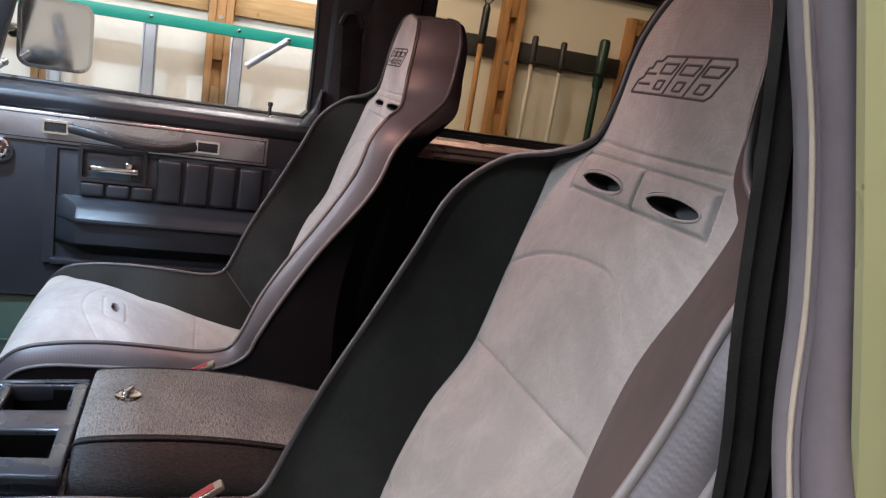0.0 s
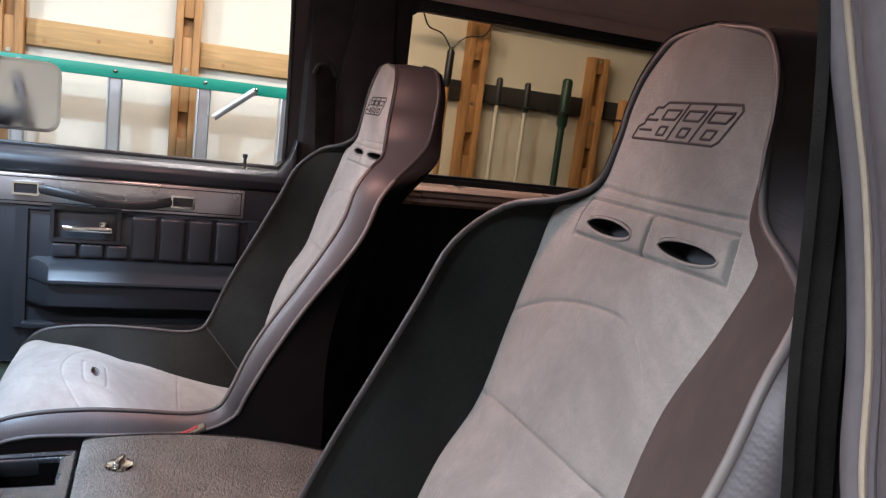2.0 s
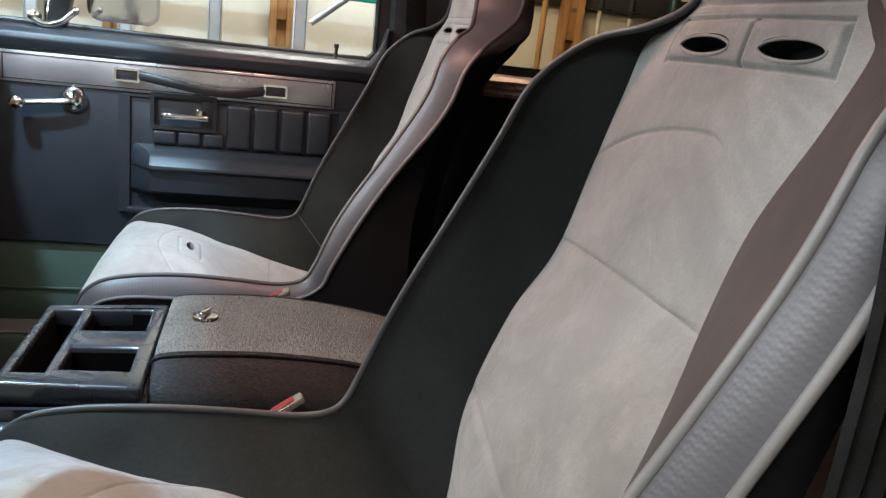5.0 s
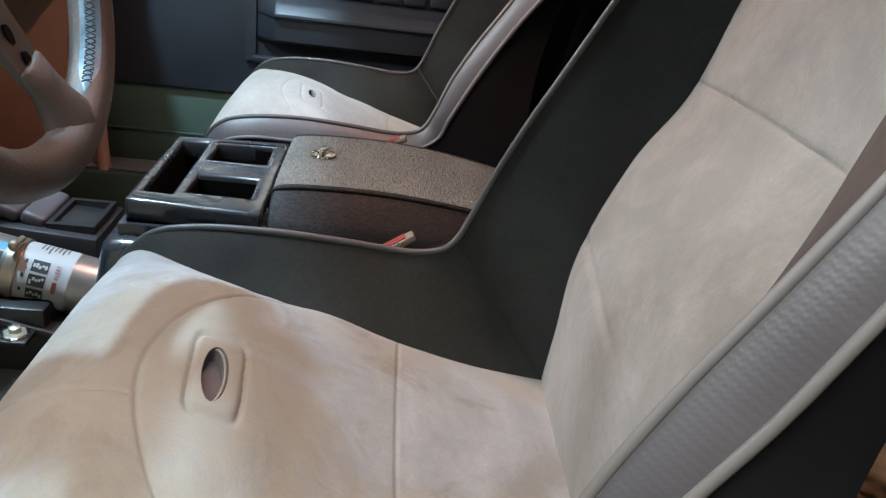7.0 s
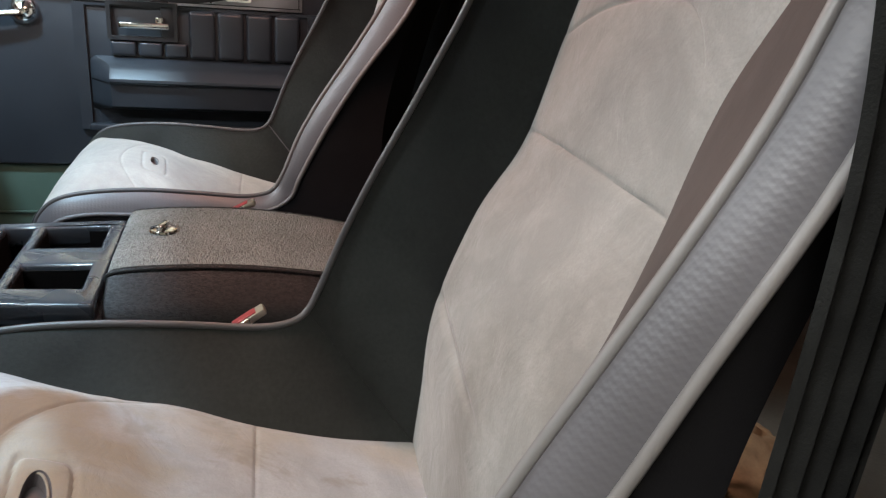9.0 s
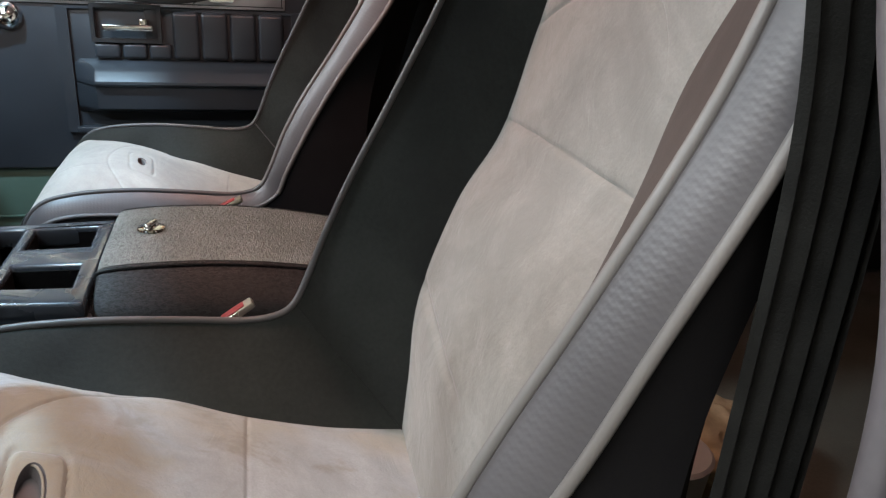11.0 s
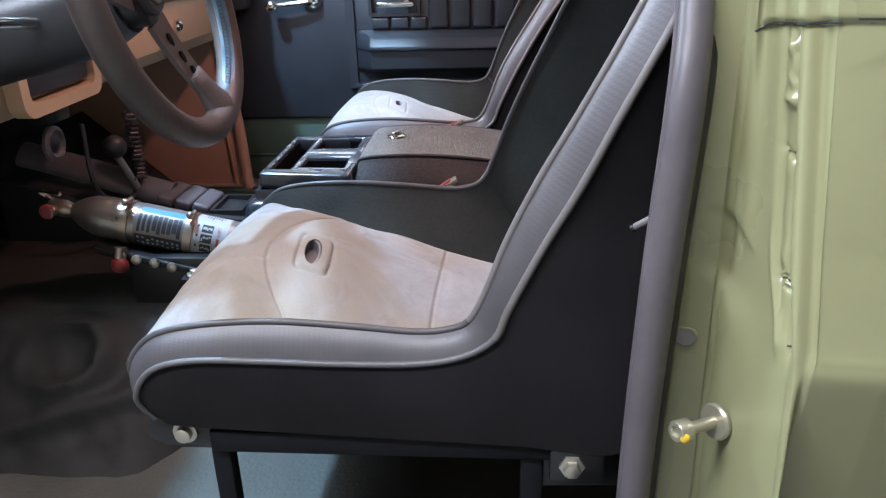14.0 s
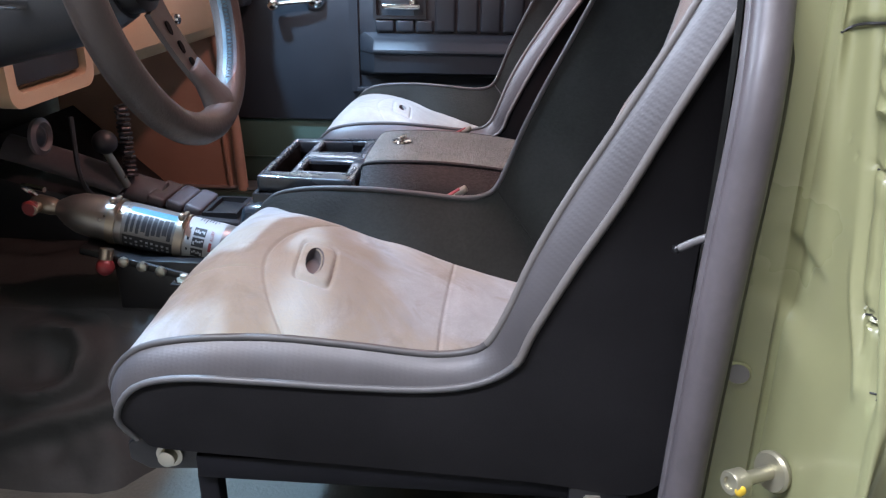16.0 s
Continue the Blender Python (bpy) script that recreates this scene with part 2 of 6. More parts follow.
M = {
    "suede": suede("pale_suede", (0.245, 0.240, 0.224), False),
    # Clean suede made paler, standing in for stronger light on the passenger's seat.
    "suede_lit": suede("clean_suede_lit", (0.42, 0.405, 0.375), False),
    "suede_cushion": suede("stained_shadowed_suede", (0.302, 0.312, 0.320), True),
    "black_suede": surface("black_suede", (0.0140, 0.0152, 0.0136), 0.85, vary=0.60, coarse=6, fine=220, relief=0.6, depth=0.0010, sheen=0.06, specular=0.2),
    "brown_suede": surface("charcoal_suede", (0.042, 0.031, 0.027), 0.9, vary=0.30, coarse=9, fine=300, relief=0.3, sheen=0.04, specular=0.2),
    "vinyl": woven_vinyl("dimpled_grey_vinyl", (0.066, 0.062, 0.066)),
    "lining": surface("grey_lining", (0.115, 0.105, 0.112), 0.8),
    "thread": surface("charcoal_thread", (0.030, 0.024, 0.024), 0.7),
    "dark_rubber": surface("dark_rubber", (0.085, 0.077, 0.082), 0.5, vary=0.3, coarse=12, fine=200, relief=0.2),
    "side": surface("dark_side_cloth", (0.0140, 0.0134, 0.0145), 0.85, vary=0.3, fine=500, relief=0.3, specular=0.1),
    # Piping tones: pale runs painted as lit, dark runs as shaded.
    "piping": surface("lit_edge_piping", (0.119, 0.109, 0.102), 0.5, vary=0.1, fine=400, relief=0.1),
    "dark_piping": surface("shaded_piping", (0.055, 0.053, 0.054), 0.5, vary=0.1, fine=400, relief=0.1),
    "ridge_grey": surface("lit_ridge_piping", (0.125, 0.118, 0.113), 0.5, vary=0.1, fine=400, relief=0.1),
    "mid_piping": surface("shaded_edge_piping", (0.085, 0.083, 0.085), 0.5, vary=0.1, fine=400, relief=0.1),
    # Near-black that paints the shade inside the backrest slots.
    "hole": surface("slot_shade", (0.020, 0.024, 0.030), 0.7),
    "black_plastic": surface("black_grained_plastic", (0.018, 0.019, 0.021), 0.38, vary=0.25, coarse=5, fine=600, relief=0.4, depth=0.0004),
    "door_card": surface("blue_black_door_card", (0.026, 0.031, 0.038), 0.40, vary=0.2, coarse=4, fine=500, relief=0.35, depth=0.0004),
    # One black leather: top paler for its sheen, sides darker for shade.
    "lid": leather("worn_lid_leather_lit", (0.185, 0.190, 0.176), 0.22, 0.0040),
    "lid_side": leather("lid_leather_shaded", (0.0060, 0.0066, 0.0068), 0.40, 0.0010, 0.24, 300.0, (0.8, 1.0, 1.6)),
    "console": surface("console_plastic", (0.030, 0.037, 0.046), 0.26, vary=0.35, coarse=7, fine=450, relief=0.14, coat=0.9),
    # Near-black paint standing in for shade inside wells, recesses and spoke holes.
    "well": surface("recess_shade_black", (0.004, 0.004, 0.0045), 0.8, specular=0.08),
    "chrome": surface("chrome", (0.75, 0.74, 0.72), 0.12, 1.0, vary=0.06, relief=0.0),
    "brushed": surface("brushed_aluminium", (0.62, 0.61, 0.62), 0.30, 0.85, vary=0.10, coarse=3, fine=200, relief=0.1),
    "dark_metal": surface("black_painted_steel", (0.010, 0.010, 0.011), 0.35, vary=0.2),
    "green": surface("olive_green_paint", (0.226, 0.228, 0.116), 0.32, vary=0.08, coarse=4, fine=60, relief=0.05, coat=0.3),
    "mint": surface("pale_green_paint", (0.055, 0.092, 0.070), 0.5, vary=0.15, coarse=5, fine=120, relief=0.1),
    "rubber": surface("grey_rubber", (0.082, 0.072, 0.077), 0.42, vary=0.25, coarse=12, fine=200, relief=0.2),
    "pale_strip": surface("pale_felt_strip", (0.28, 0.24, 0.18), 0.9, vary=0.2, coarse=15, fine=300, relief=0.4),
    "belt": surface("black_webbing", (0.0095, 0.0095, 0.0085), 0.9, vary=0.45, coarse=30, fine=700, relief=0.8, specular=0.15),
    "red": surface("red_plastic", (0.24, 0.032, 0.034), 0.4, vary=0.1),
    "headliner": surface("mauve_headliner", (0.58, 0.42, 0.40), 0.8, vary=0.12, coarse=4, fine=300, relief=0.3),
    "black_trim": surface("black_cloth_trim", (0.010, 0.010, 0.012), 0.8, vary=0.3, coarse=8, fine=300, relief=0.3),
    "bronze": surface("tan_sill_metal", (0.36, 0.23, 0.18), 0.30, 0.45, vary=0.15, coarse=3, fine=150, relief=0.1),
    "tunnel_mat": surface("black_tunnel_mat", (0.023, 0.0235, 0.0225), 0.7, vary=0.35, coarse=5, fine=160, relief=0.3, depth=0.001, specular=0.25),
    "mat": surface("rubber_floor_mat", (0.085, 0.087, 0.075), 0.42, vary=0.35, coarse=5, fine=160, relief=0.5, depth=0.002),
    "tan": surface("tan_dash_plastic", (0.50, 0.36, 0.22), 0.45, vary=0.12, coarse=4, fine=350, relief=0.3),
    "brown": surface("brown_kick_plastic", (0.45, 0.26, 0.18), 0.5, vary=0.15, coarse=4, fine=350, relief=0.3),
    "wheel": surface("black_leather_rim", (0.044, 0.035, 0.031), 0.54, vary=0.25, coarse=10, fine=280, relief=0.6, depth=0.0008),
    # Pale blue that paints the rim's bluish highlight into the colour.
    "blue_leather": surface("painted_blue_sheen", (0.075, 0.145, 0.19), 0.45, vary=0.3, coarse=30, fine=280, relief=0.6, depth=0.0008),
    "spoke": surface("brown_black_metal", (0.070, 0.058, 0.052), 0.38, 0.3, vary=0.2, coarse=14),
    "bottle": surface("polished_bottle", (0.34, 0.32, 0.30), 0.34, 0.85, vary=0.1, coarse=6, fine=120, relief=0.03),
    "white": surface("white_label", (0.38, 0.39, 0.39), 0.45, vary=0.08),
    # Black steel set darker to paint in the shade under the seats.
    "shadow_steel": surface("shaded_black_steel", (0.006, 0.006, 0.008), 0.6, vary=0.2, specular=0.15),
    "ink": surface("black_ink", (0.02, 0.02, 0.022), 0.5),
    "blue": surface("blue_ink", (0.05, 0.22, 0.42), 0.5),
    "brass": surface("brass", (0.40, 0.34, 0.27), 0.35, 0.9, vary=0.15),
    "wall": surface("cream_wall_paint", (0.69, 0.63, 0.52), 0.85, vary=0.09, coarse=2.2, fine=60, relief=0.15),
    "plank": timber("yellow_pine_plank", (0.50, 0.30, 0.12), 0),
    "stud": timber("orange_pine_stud", (0.42, 0.21, 0.075), 2),
    "dark_plank": timber("dark_stained_plank", (0.030, 0.027, 0.026), 0),
    "ladder_green": surface("green_fibreglass", (0.010, 0.23, 0.16), 0.4, vary=0.1, coarse=4, fine=150, relief=0.1),
    "aluminium": surface("mill_aluminium", (0.60, 0.61, 0.62), 0.36, 0.85, vary=0.1, coarse=5, fine=120, relief=0.05),
    "pale_pole": surface("pale_pole", (0.55, 0.50, 0.42), 0.5, vary=0.15),
    "green_pole": surface("dark_green_pole", (0.012, 0.035, 0.022), 0.4),
    "concrete": surface("garage_concrete", (0.28, 0.27, 0.255), 0.75, vary=0.2, coarse=1.2, fine=50, relief=0.3, depth=0.002),
    "striker_steel": surface("dull_plated_steel", (0.40, 0.38, 0.28), 0.42, 0.75, vary=0.15, coarse=20),
    "dull_steel": surface("dull_grey_steel", (0.20, 0.19, 0.19), 0.45, 0.5, vary=0.2),
    "silver_label": surface("silver_label", (0.20, 0.19, 0.18), 0.35, 0.5, vary=0.1),
    "yellow": surface("yellow_paint_mark", (0.70, 0.48, 0.03), 0.5),
    "zinc": surface("zinc_plated_steel", (0.52, 0.50, 0.42), 0.34, 0.9, vary=0.15, coarse=20),
    "cardboard": surface("tan_paper", (0.36, 0.29, 0.18), 0.85, vary=0.3, coarse=30, fine=200, relief=0.4),
    "clear": glass("clear_glass"),
    "tinted": glass("tinted_glass", (0.55, 0.44, 0.30)),
    "mirror": surface("mirror_glass", (0.85, 0.85, 0.84), 0.03, 1.0, vary=0.0, relief=0.0),
    "glow": surface("lamp_diffuser", (0.9, 0.9, 0.88), 0.6),
}
k = M["glow"].node_tree.nodes["Principled BSDF"]
k.inputs["Emission Color"].default_value, k.inputs["Emission Strength"].default_value = (1, 0.96, 0.9, 1), 3.0

# ---- building helpers ----
BASE = {}


def thing(name, place, label, category, group="", kind=""):
    ob = tagged(new(name), label, category, group, kind)
    ob.location = place
    ob.empty_display_size = 0.05
    BASE[ob.name] = Vector(place)
    return ob


def smooth_mesh(me, angle=40):
    for p in me.polygons:
        p.use_smooth = True
    me.set_sharp_from_angle(angle=radians(angle))


def part(name, bm, material, parent, label="", angle=40):
    """Links a bmesh, given in the world, as one mesh under a thing or a part."""
    base = BASE[parent.name]
    bmesh.ops.recalc_face_normals(bm, faces=bm.faces)
    bm.transform(Matrix.Translation(-base))
    me = bpy.data.meshes.new(name)
    bm.to_mesh(me)
    bm.free()
    for m in material if isinstance(material, (list, tuple)) else (material,):
        me.materials.append(M[m])
    smooth_mesh(me, angle)
    ob = new(name, me)
    ob.parent = parent
    BASE[ob.name] = base
    if label:
        ob["label"] = label
    return ob


def solid(name, bm, material, label, category="", kind="", group="", angle=40):
    """A thing that is one mesh."""
    c = sum((v.co for v in bm.verts), Vector()) / max(1, len(bm.verts))
    c.z = min(v.co.z for v in bm.verts)
    bmesh.ops.recalc_face_normals(bm, faces=bm.faces)
    bm.transform(Matrix.Translation(-c))
    me = bpy.data.meshes.new(name)
    bm.to_mesh(me)
    bm.free()
    for m in material if isinstance(material, (list, tuple)) else (material,):
        me.materials.append(M[m])
    smooth_mesh(me, angle)
    ob = tagged(new(name, me), label, category, group, kind)
    ob.location = c
    BASE[ob.name] = c
    return ob


def join(*bms):
    out = bms[0]
    for other in bms[1:]:
        me = bpy.data.meshes.new("t")
        other.to_mesh(me)
        other.free()
        out.from_mesh(me)
        bpy.data.meshes.remove(me)
    return out


def box(x0, x1, y0, y1, z0, z1, bevel=0.0, segments=2):
    bm = bmesh.new()
    bmesh.ops.create_cube(bm, size=1)
    bm.transform(Matrix.Translation(((x0 + x1) / 2, (y0 + y1) / 2, (z0 + z1) / 2)) @ Matrix.Diagonal((abs(x1 - x0), abs(y1 - y0), abs(z1 - z0), 1)))
    if bevel:
        bmesh.ops.bevel(bm, geom=bm.edges[:], offset=bevel, segments=segments, profile=0.5, affect="EDGES")
    return bm


def turned(bm, m):
    bm.transform(m)
    return bm


def rod(a, b, r, r2=None, n=16):
    a, b = Vector(a), Vector(b)
    bm = bmesh.new()
    bmesh.ops.create_cone(bm, cap_ends=True, segments=n, radius1=r, radius2=r if r2 is None else r2, depth=(b - a).length)
    bm.transform(Matrix.Translation((a + b) / 2) @ (b - a).to_track_quat("Z", "Y").to_matrix().to_4x4())
    return bm


def ball(c, r, n=14, scale=(1, 1, 1)):
    bm = bmesh.new()
    bmesh.ops.create_uvsphere(bm, u_segments=n, v_segments=n // 2 + 2, radius=r)
    bm.transform(Matrix.Translation(c) @ Matrix.Diagonal((*scale, 1)))
    return bm


def lathe(profile, a, b, n=24):
    """Turns (distance along a-b from a, radius) round the line a-b."""
    a, b = Vector(a), Vector(b)
    q = (b - a).to_track_quat("Z", "Y").to_matrix()
    bm = bmesh.new()
    rings = []
    for d, r in profile:
        rings.append([bm.verts.new(a + q @ Vector((r * math.cos(2 * math.pi * i / n), r * math.sin(2 * math.pi * i / n), d))) for i in range(n)])
    for lo, hi in zip(rings, rings[1:]):
        for i in range(n):
            bm.faces.new((lo[i], lo[(i + 1) % n], hi[(i + 1) % n], hi[i]))
    bm.faces.new(rings[0][::-1])
    bm.faces.new(rings[-1])
    return bm


def spline(points, steps=6, closed=False):
    """Catmull-Rom through points."""
    pts = [Vector(p) for p in points]
    n, out = len(pts), []
    for i in range(n if closed else n - 1):
        p0 = pts[(i - 1) % n] if closed or i else pts[0] * 2 - pts[1]
        p1, p2 = pts[i], pts[(i + 1) % n]
        p3 = pts[(i + 2) % n] if closed or i + 2 < n else pts[-1] * 2 - pts[-2]
        for s in range(steps):
            t = s / steps
            out.append(0.5 * (2 * p1 + (p2 - p0) * t + (2 * p0 - 5 * p1 + 4 * p2 - p3) * t * t + (3 * p1 - p0 - 3 * p2 + p3) * t**3))
    if not closed:
        out.append(pts[-1])
    return out


def tube(points, r, n=8, closed=False, flat=1.0, up=None):
    """A round or flattened bar along points."""
    pts = [Vector(p) for p in points]
    bm, rings, side = bmesh.new(), [], None
    m = len(pts)
    for i, p in enumerate(pts):
        a, b = pts[(i - 1) % m if closed else max(0, i - 1)], pts[(i + 1) % m if closed else min(m - 1, i + 1)]
        d = (b - a).normalized()
        if up is not None:
            side = d.cross(Vector(up)).normalized()
        elif side is None:
            side = d.orthogonal().normalized()
        side = (side - d * side.dot(d)).normalized()
        other = d.cross(side)
        radius = r[i] if isinstance(r, list) else r
        rings.append([bm.verts.new(p + radius * math.cos(2 * math.pi * j / n) * side + flat * radius * math.sin(2 * math.pi * j / n) * other) for j in range(n)])
    for i in range(m if closed else m - 1):
        lo, hi = rings[i], rings[(i + 1) % m]
        for j in range(n):
            bm.faces.new((lo[j], lo[(j + 1) % n], hi[(j + 1) % n], hi[j]))
    if not closed:
        bm.faces.new(rings[0][::-1])
        bm.faces.new(rings[-1])
    return bm


def prism(outline, axis, lo, hi, bevel=0.0, segments=2):
    """Draws a 2D outline out along an axis ('x': outline is y, z; 'y': x, z; 'z': x, y)."""
    def at(p, v):
        return {"x": (v, *p), "y": (p[0], v, p[1]), "z": (*p, v)}[axis]
    bm = bmesh.new()
    a, b = [bm.verts.new(at(p, lo)) for p in outline], [bm.verts.new(at(p, hi)) for p in outline]
    bm.faces.new(a)
    bm.faces.new(b[::-1])
    for i in range(len(a)):
        j = (i + 1) % len(a)
        bm.faces.new((a[j], a[i], b[i], b[j]))
    bmesh.ops.recalc_face_normals(bm, faces=bm.faces)
    if bevel:
        bmesh.ops.bevel(bm, geom=bm.edges[:], offset=bevel, segments=segments, profile=0.5, affect="EDGES")
    return bm


def rounded(x0, x1, y0, y1, r, n=6):
    """A rounded rectangle's outline."""
    out = []
    for cx, cy, start in ((x1 - r, y1 - r, 0), (x0 + r, y1 - r, 90), (x0 + r, y0 + r, 180), (x1 - r, y0 + r, 270)):
        out += [(cx + r * math.cos(radians(start + 90 * i / n)), cy + r * math.sin(radians(start + 90 * i / n))) for i in range(n + 1)]
    return out


def ring(outer, inner, axis, lo, hi):
    """A frame between two outlines of equally many points, drawn out along an axis."""
    def at(p, v):
        return {"x": (v, *p), "y": (p[0], v, p[1]), "z": (*p, v)}[axis]
    bm = bmesh.new()
    loops = [[bm.verts.new(at(p, v)) for p in line] for line, v in ((outer, lo), (inner, lo), (inner, hi), (outer, hi))]
    n = len(outer)
    for k in range(4):
        a, b = loops[k], loops[(k + 1) % 4]
        for i in range(n):
            bm.faces.new((a[i], a[(i + 1) % n], b[(i + 1) % n], b[i]))
    return bm


def sheet(profile, axis, lo, hi, thick, steps=1):
    """A bent sheet: an open 2D profile drawn out along an axis, with thickness."""
    offs = []
    for i, p in enumerate(profile):
        a, b = Vector(profile[max(0, i - 1)]), Vector(profile[min(len(profile) - 1, i + 1)])
        d = (b - a).normalized()
        offs.append((p[0] - d.y * thick, p[1] + d.x * thick))
    return prism(list(profile) + offs[::-1], axis, lo, hi)


# ---- the garage ----
GROUND, WALL_Y = -0.62, 2.2
solid("ground", box(-5.0, 5.5, -4.2, 2.3, GROUND - 0.1, GROUND), "concrete", "grey concrete garage floor under the vehicle", kind="structure")
solid("wall_ladder_side", box(-5.0, 5.5, WALL_Y, WALL_Y + 0.12, GROUND, CEILING), "wall", "cream painted garage wall with timber battens", kind="structure")
solid("wall_driver_side", box(-5.0, 5.5, -4.2, -4.08, GROUND, CEILING), "wall", "plain cream painted garage wall", kind="structure")
solid("wall_front", box(-5.1, -5.0, -4.2, 2.32, GROUND, CEILING), "wall", "plain cream painted garage wall", kind="structure")
solid("wall_rear", box(5.5, 5.6, -4.2, 2.32, GROUND, CEILING), "wall", "plain cream painted garage wall", kind="structure")
solid("ceiling", box(-5.0, 5.5, -4.2, 2.32, CEILING, CEILING + 0.1), "wall", "plain cream garage ceiling", kind="structure")
# Fixtures added for the unseen lamps.
for x, y, length, width, watts, colour, aim in LAMPS:
    lamp = thing("ceiling_light", (x, y, CEILING), "unseen ceiling light added to light the cab", "ceiling light", "ceiling lights")
    part("housing", box(x - length / 2 - 0.03, x + length / 2 + 0.03, y - width / 2 - 0.02, y + width / 2 + 0.02, CEILING - 0.07, CEILING, 0.01), "white", lamp)
    part("diffuser", box(x - length / 2, x + length / 2, y - width / 2, y + width / 2, CEILING - 0.095, CEILING - 0.072, 0.005), "glow", lamp)


def batten(x0, x1, z0, z1, slots):
    """An upright pine post with notches cut in its face."""
    ob = thing("timber_post", ((x0 + x1) / 2, WALL_Y, z0), "notched orange pine post screwed to the cream wall", "timber post", "posts on the wall")
    w = x1 - x0
    part("back_strip", box(x0, x1, WALL_Y - 0.022, WALL_Y - 0.003, z0, z1, 0.003), "stud", ob)
    part("rail", box(x0, x0 + w * 0.30, WALL_Y - 0.06, WALL_Y - 0.022, z0, z1, 0.003), "stud", ob)
    part("rail", box(x1 - w * 0.30, x1, WALL_Y - 0.06, WALL_Y - 0.022, z0, z1, 0.003), "stud", ob)
    edges = [z0] + [v for s in slots for v in s] + [z1]
    for lo, hi in zip(edges[::2], edges[1::2]):
        part("block", box(x0 + w * 0.30, x1 - w * 0.30, WALL_Y - 0.052, WALL_Y - 0.022, lo, hi, 0.003), "stud", ob)
        part("screw", rod(((x0 + x1) / 2, WALL_Y - 0.056, (lo + hi) / 2 + 0.02), ((x0 + x1) / 2, WALL_Y - 0.048, (lo + hi) / 2 + 0.02), 0.008, n=10), "zinc", ob)
    return ob


for x0, slots in ((-0.118, ((0.72, 0.82), (1.09, 1.17), (1.45, 1.53))), (0.46, ((0.73, 0.83), (1.10, 1.17), (1.45, 1.53))), (1.605, ((0.78, 0.88), (1.08, 1.18))), (2.19, ((0.78, 0.87), (1.06, 1.20)))):
    batten(x0, x0 + 0.09, -0.3, 1.75 if x0 < 1 else (1.335 if x0 < 2 else 1.27), slots)
for x0, x1 in ((-1.6, -0.121), (-0.025, 0.457), (0.553, 1.25)):
    ob = thing("wall_plank", ((x0 + x1) / 2, WALL_Y, 1.0), "knotty yellow pine plank fixed flat along the wall", "plank", "planks on the wall")
    part("board", box(x0, x1, WALL_Y - 0.022, WALL_Y - 0.002, 1.002, 1.092, 0.002), "plank", ob)
    for i in range(3):
        x, z = x0 + (x1 - x0) * (0.12 + 0.36 * i), 1.03 + 0.025 * ((i * 7) % 3 - 0.5)
        part("knot", rod((x, WALL_Y - 0.0235, z), (x, WALL_Y - 0.021, z), 0.008, n=10), "stud", ob)
tool_rail = thing("tool_rail", (1.9, WALL_Y, 0.96), "dark board along the wall holding long-handled tools", "tool rack")
for x0, x1 in ((1.45, 1.60), (1.70, 2.187), (2.283, 2.7)):
    part("board", box(x0, x1, WALL_Y - 0.03, WALL_Y - 0.002, 1.008, 1.09, 0.003), "dark_plank", tool_rail)
for x in (1.74, 1.87, 2.05, 2.35, 2.45):
    part("hook", tube(spline([(x - 0.03, WALL_Y - 0.03, 1.015), (x - 0.03, WALL_Y - 0.15, 1.01), (x + 0.03, WALL_Y - 0.15, 1.01), (x + 0.03, WALL_Y - 0.03, 1.015)], 5), 0.004, 6), "dark_metal", tool_rail)
TY = WALL_Y - 0.12
for x, grip, pole, top, mid, low, name, label in (
    (1.735, "ink", "pale_pole", 1.12, 1.005, -0.3, "garden_tool", "long pale pole with a black grip hanging on the tool rack"),
    (1.866, "ink", "pale_pole", 1.115, 0.99, -0.3, "garden_tool", "long pale pole with a black grip hanging on the tool rack"),
    (2.05, "green_pole", "green_pole", 1.155, 0.95, -0.3, "garden_tool", "dark green long tool handle hanging on the tool rack"),
    (2.34, "stud", "stud", 1.10, 0.9, -0.3, "garden_tool", "wooden tool handle hanging on the tool rack"),
    (2.45, "stud", "stud", 1.12, 0.9, -0.3, "garden_tool", "wooden tool handle hanging on the tool rack"),
):
    r = 0.015 if pole != "pale_pole" else 0.009
    ob = thing(name, (x, TY, low), label, "garden tool", "tools on the rack")
    part("grip", lathe([(0, r * 1.1), (0.01, r * 1.5), (top - mid - 0.01, r * 1.5), (top - mid, r)], (x, TY, mid), (x, TY, top), 12), grip, ob)
    part("pole", rod((x, TY, low), (x, TY, mid), r, n=10), pole, ob)
rake = thing("leaf_rake", (1.52, TY, 0.3), "wooden rake hung head up with thin wire braces", "rake")
part("handle", rod((1.50, TY, 0.3), (1.503, TY, 1.07), 0.012, n=10), "stud", rake)
part("ferrule", lathe([(0, 0.012), (0.02, 0.016), (0.14, 0.016), (0.16, 0.006)], (1.503, TY, 1.05), (1.505, TY, 1.21), 12), "dark_metal", rake)
part("head", box(1.355, 1.68, TY - 0.012, TY + 0.012, 1.325, 1.345, 0.004), "aluminium", rake)
for s in (-1, 1):
    part("brace", tube(spline([(1.505, TY, 1.20), (1.51 + s * 0.05, TY, 1.255), (1.52 + s * 0.12, TY, 1.275), (1.52 + s * 0.15, TY, 1.33)], 6), 0.003, 6), "dark_metal", rake)
for i in range(14):
    part("tooth", rod((1.365 + i * 0.0235, TY, 1.343), (1.365 + i * 0.0235, TY - 0.02, 1.39), 0.003, 0.0015, 6), "aluminium", rake)

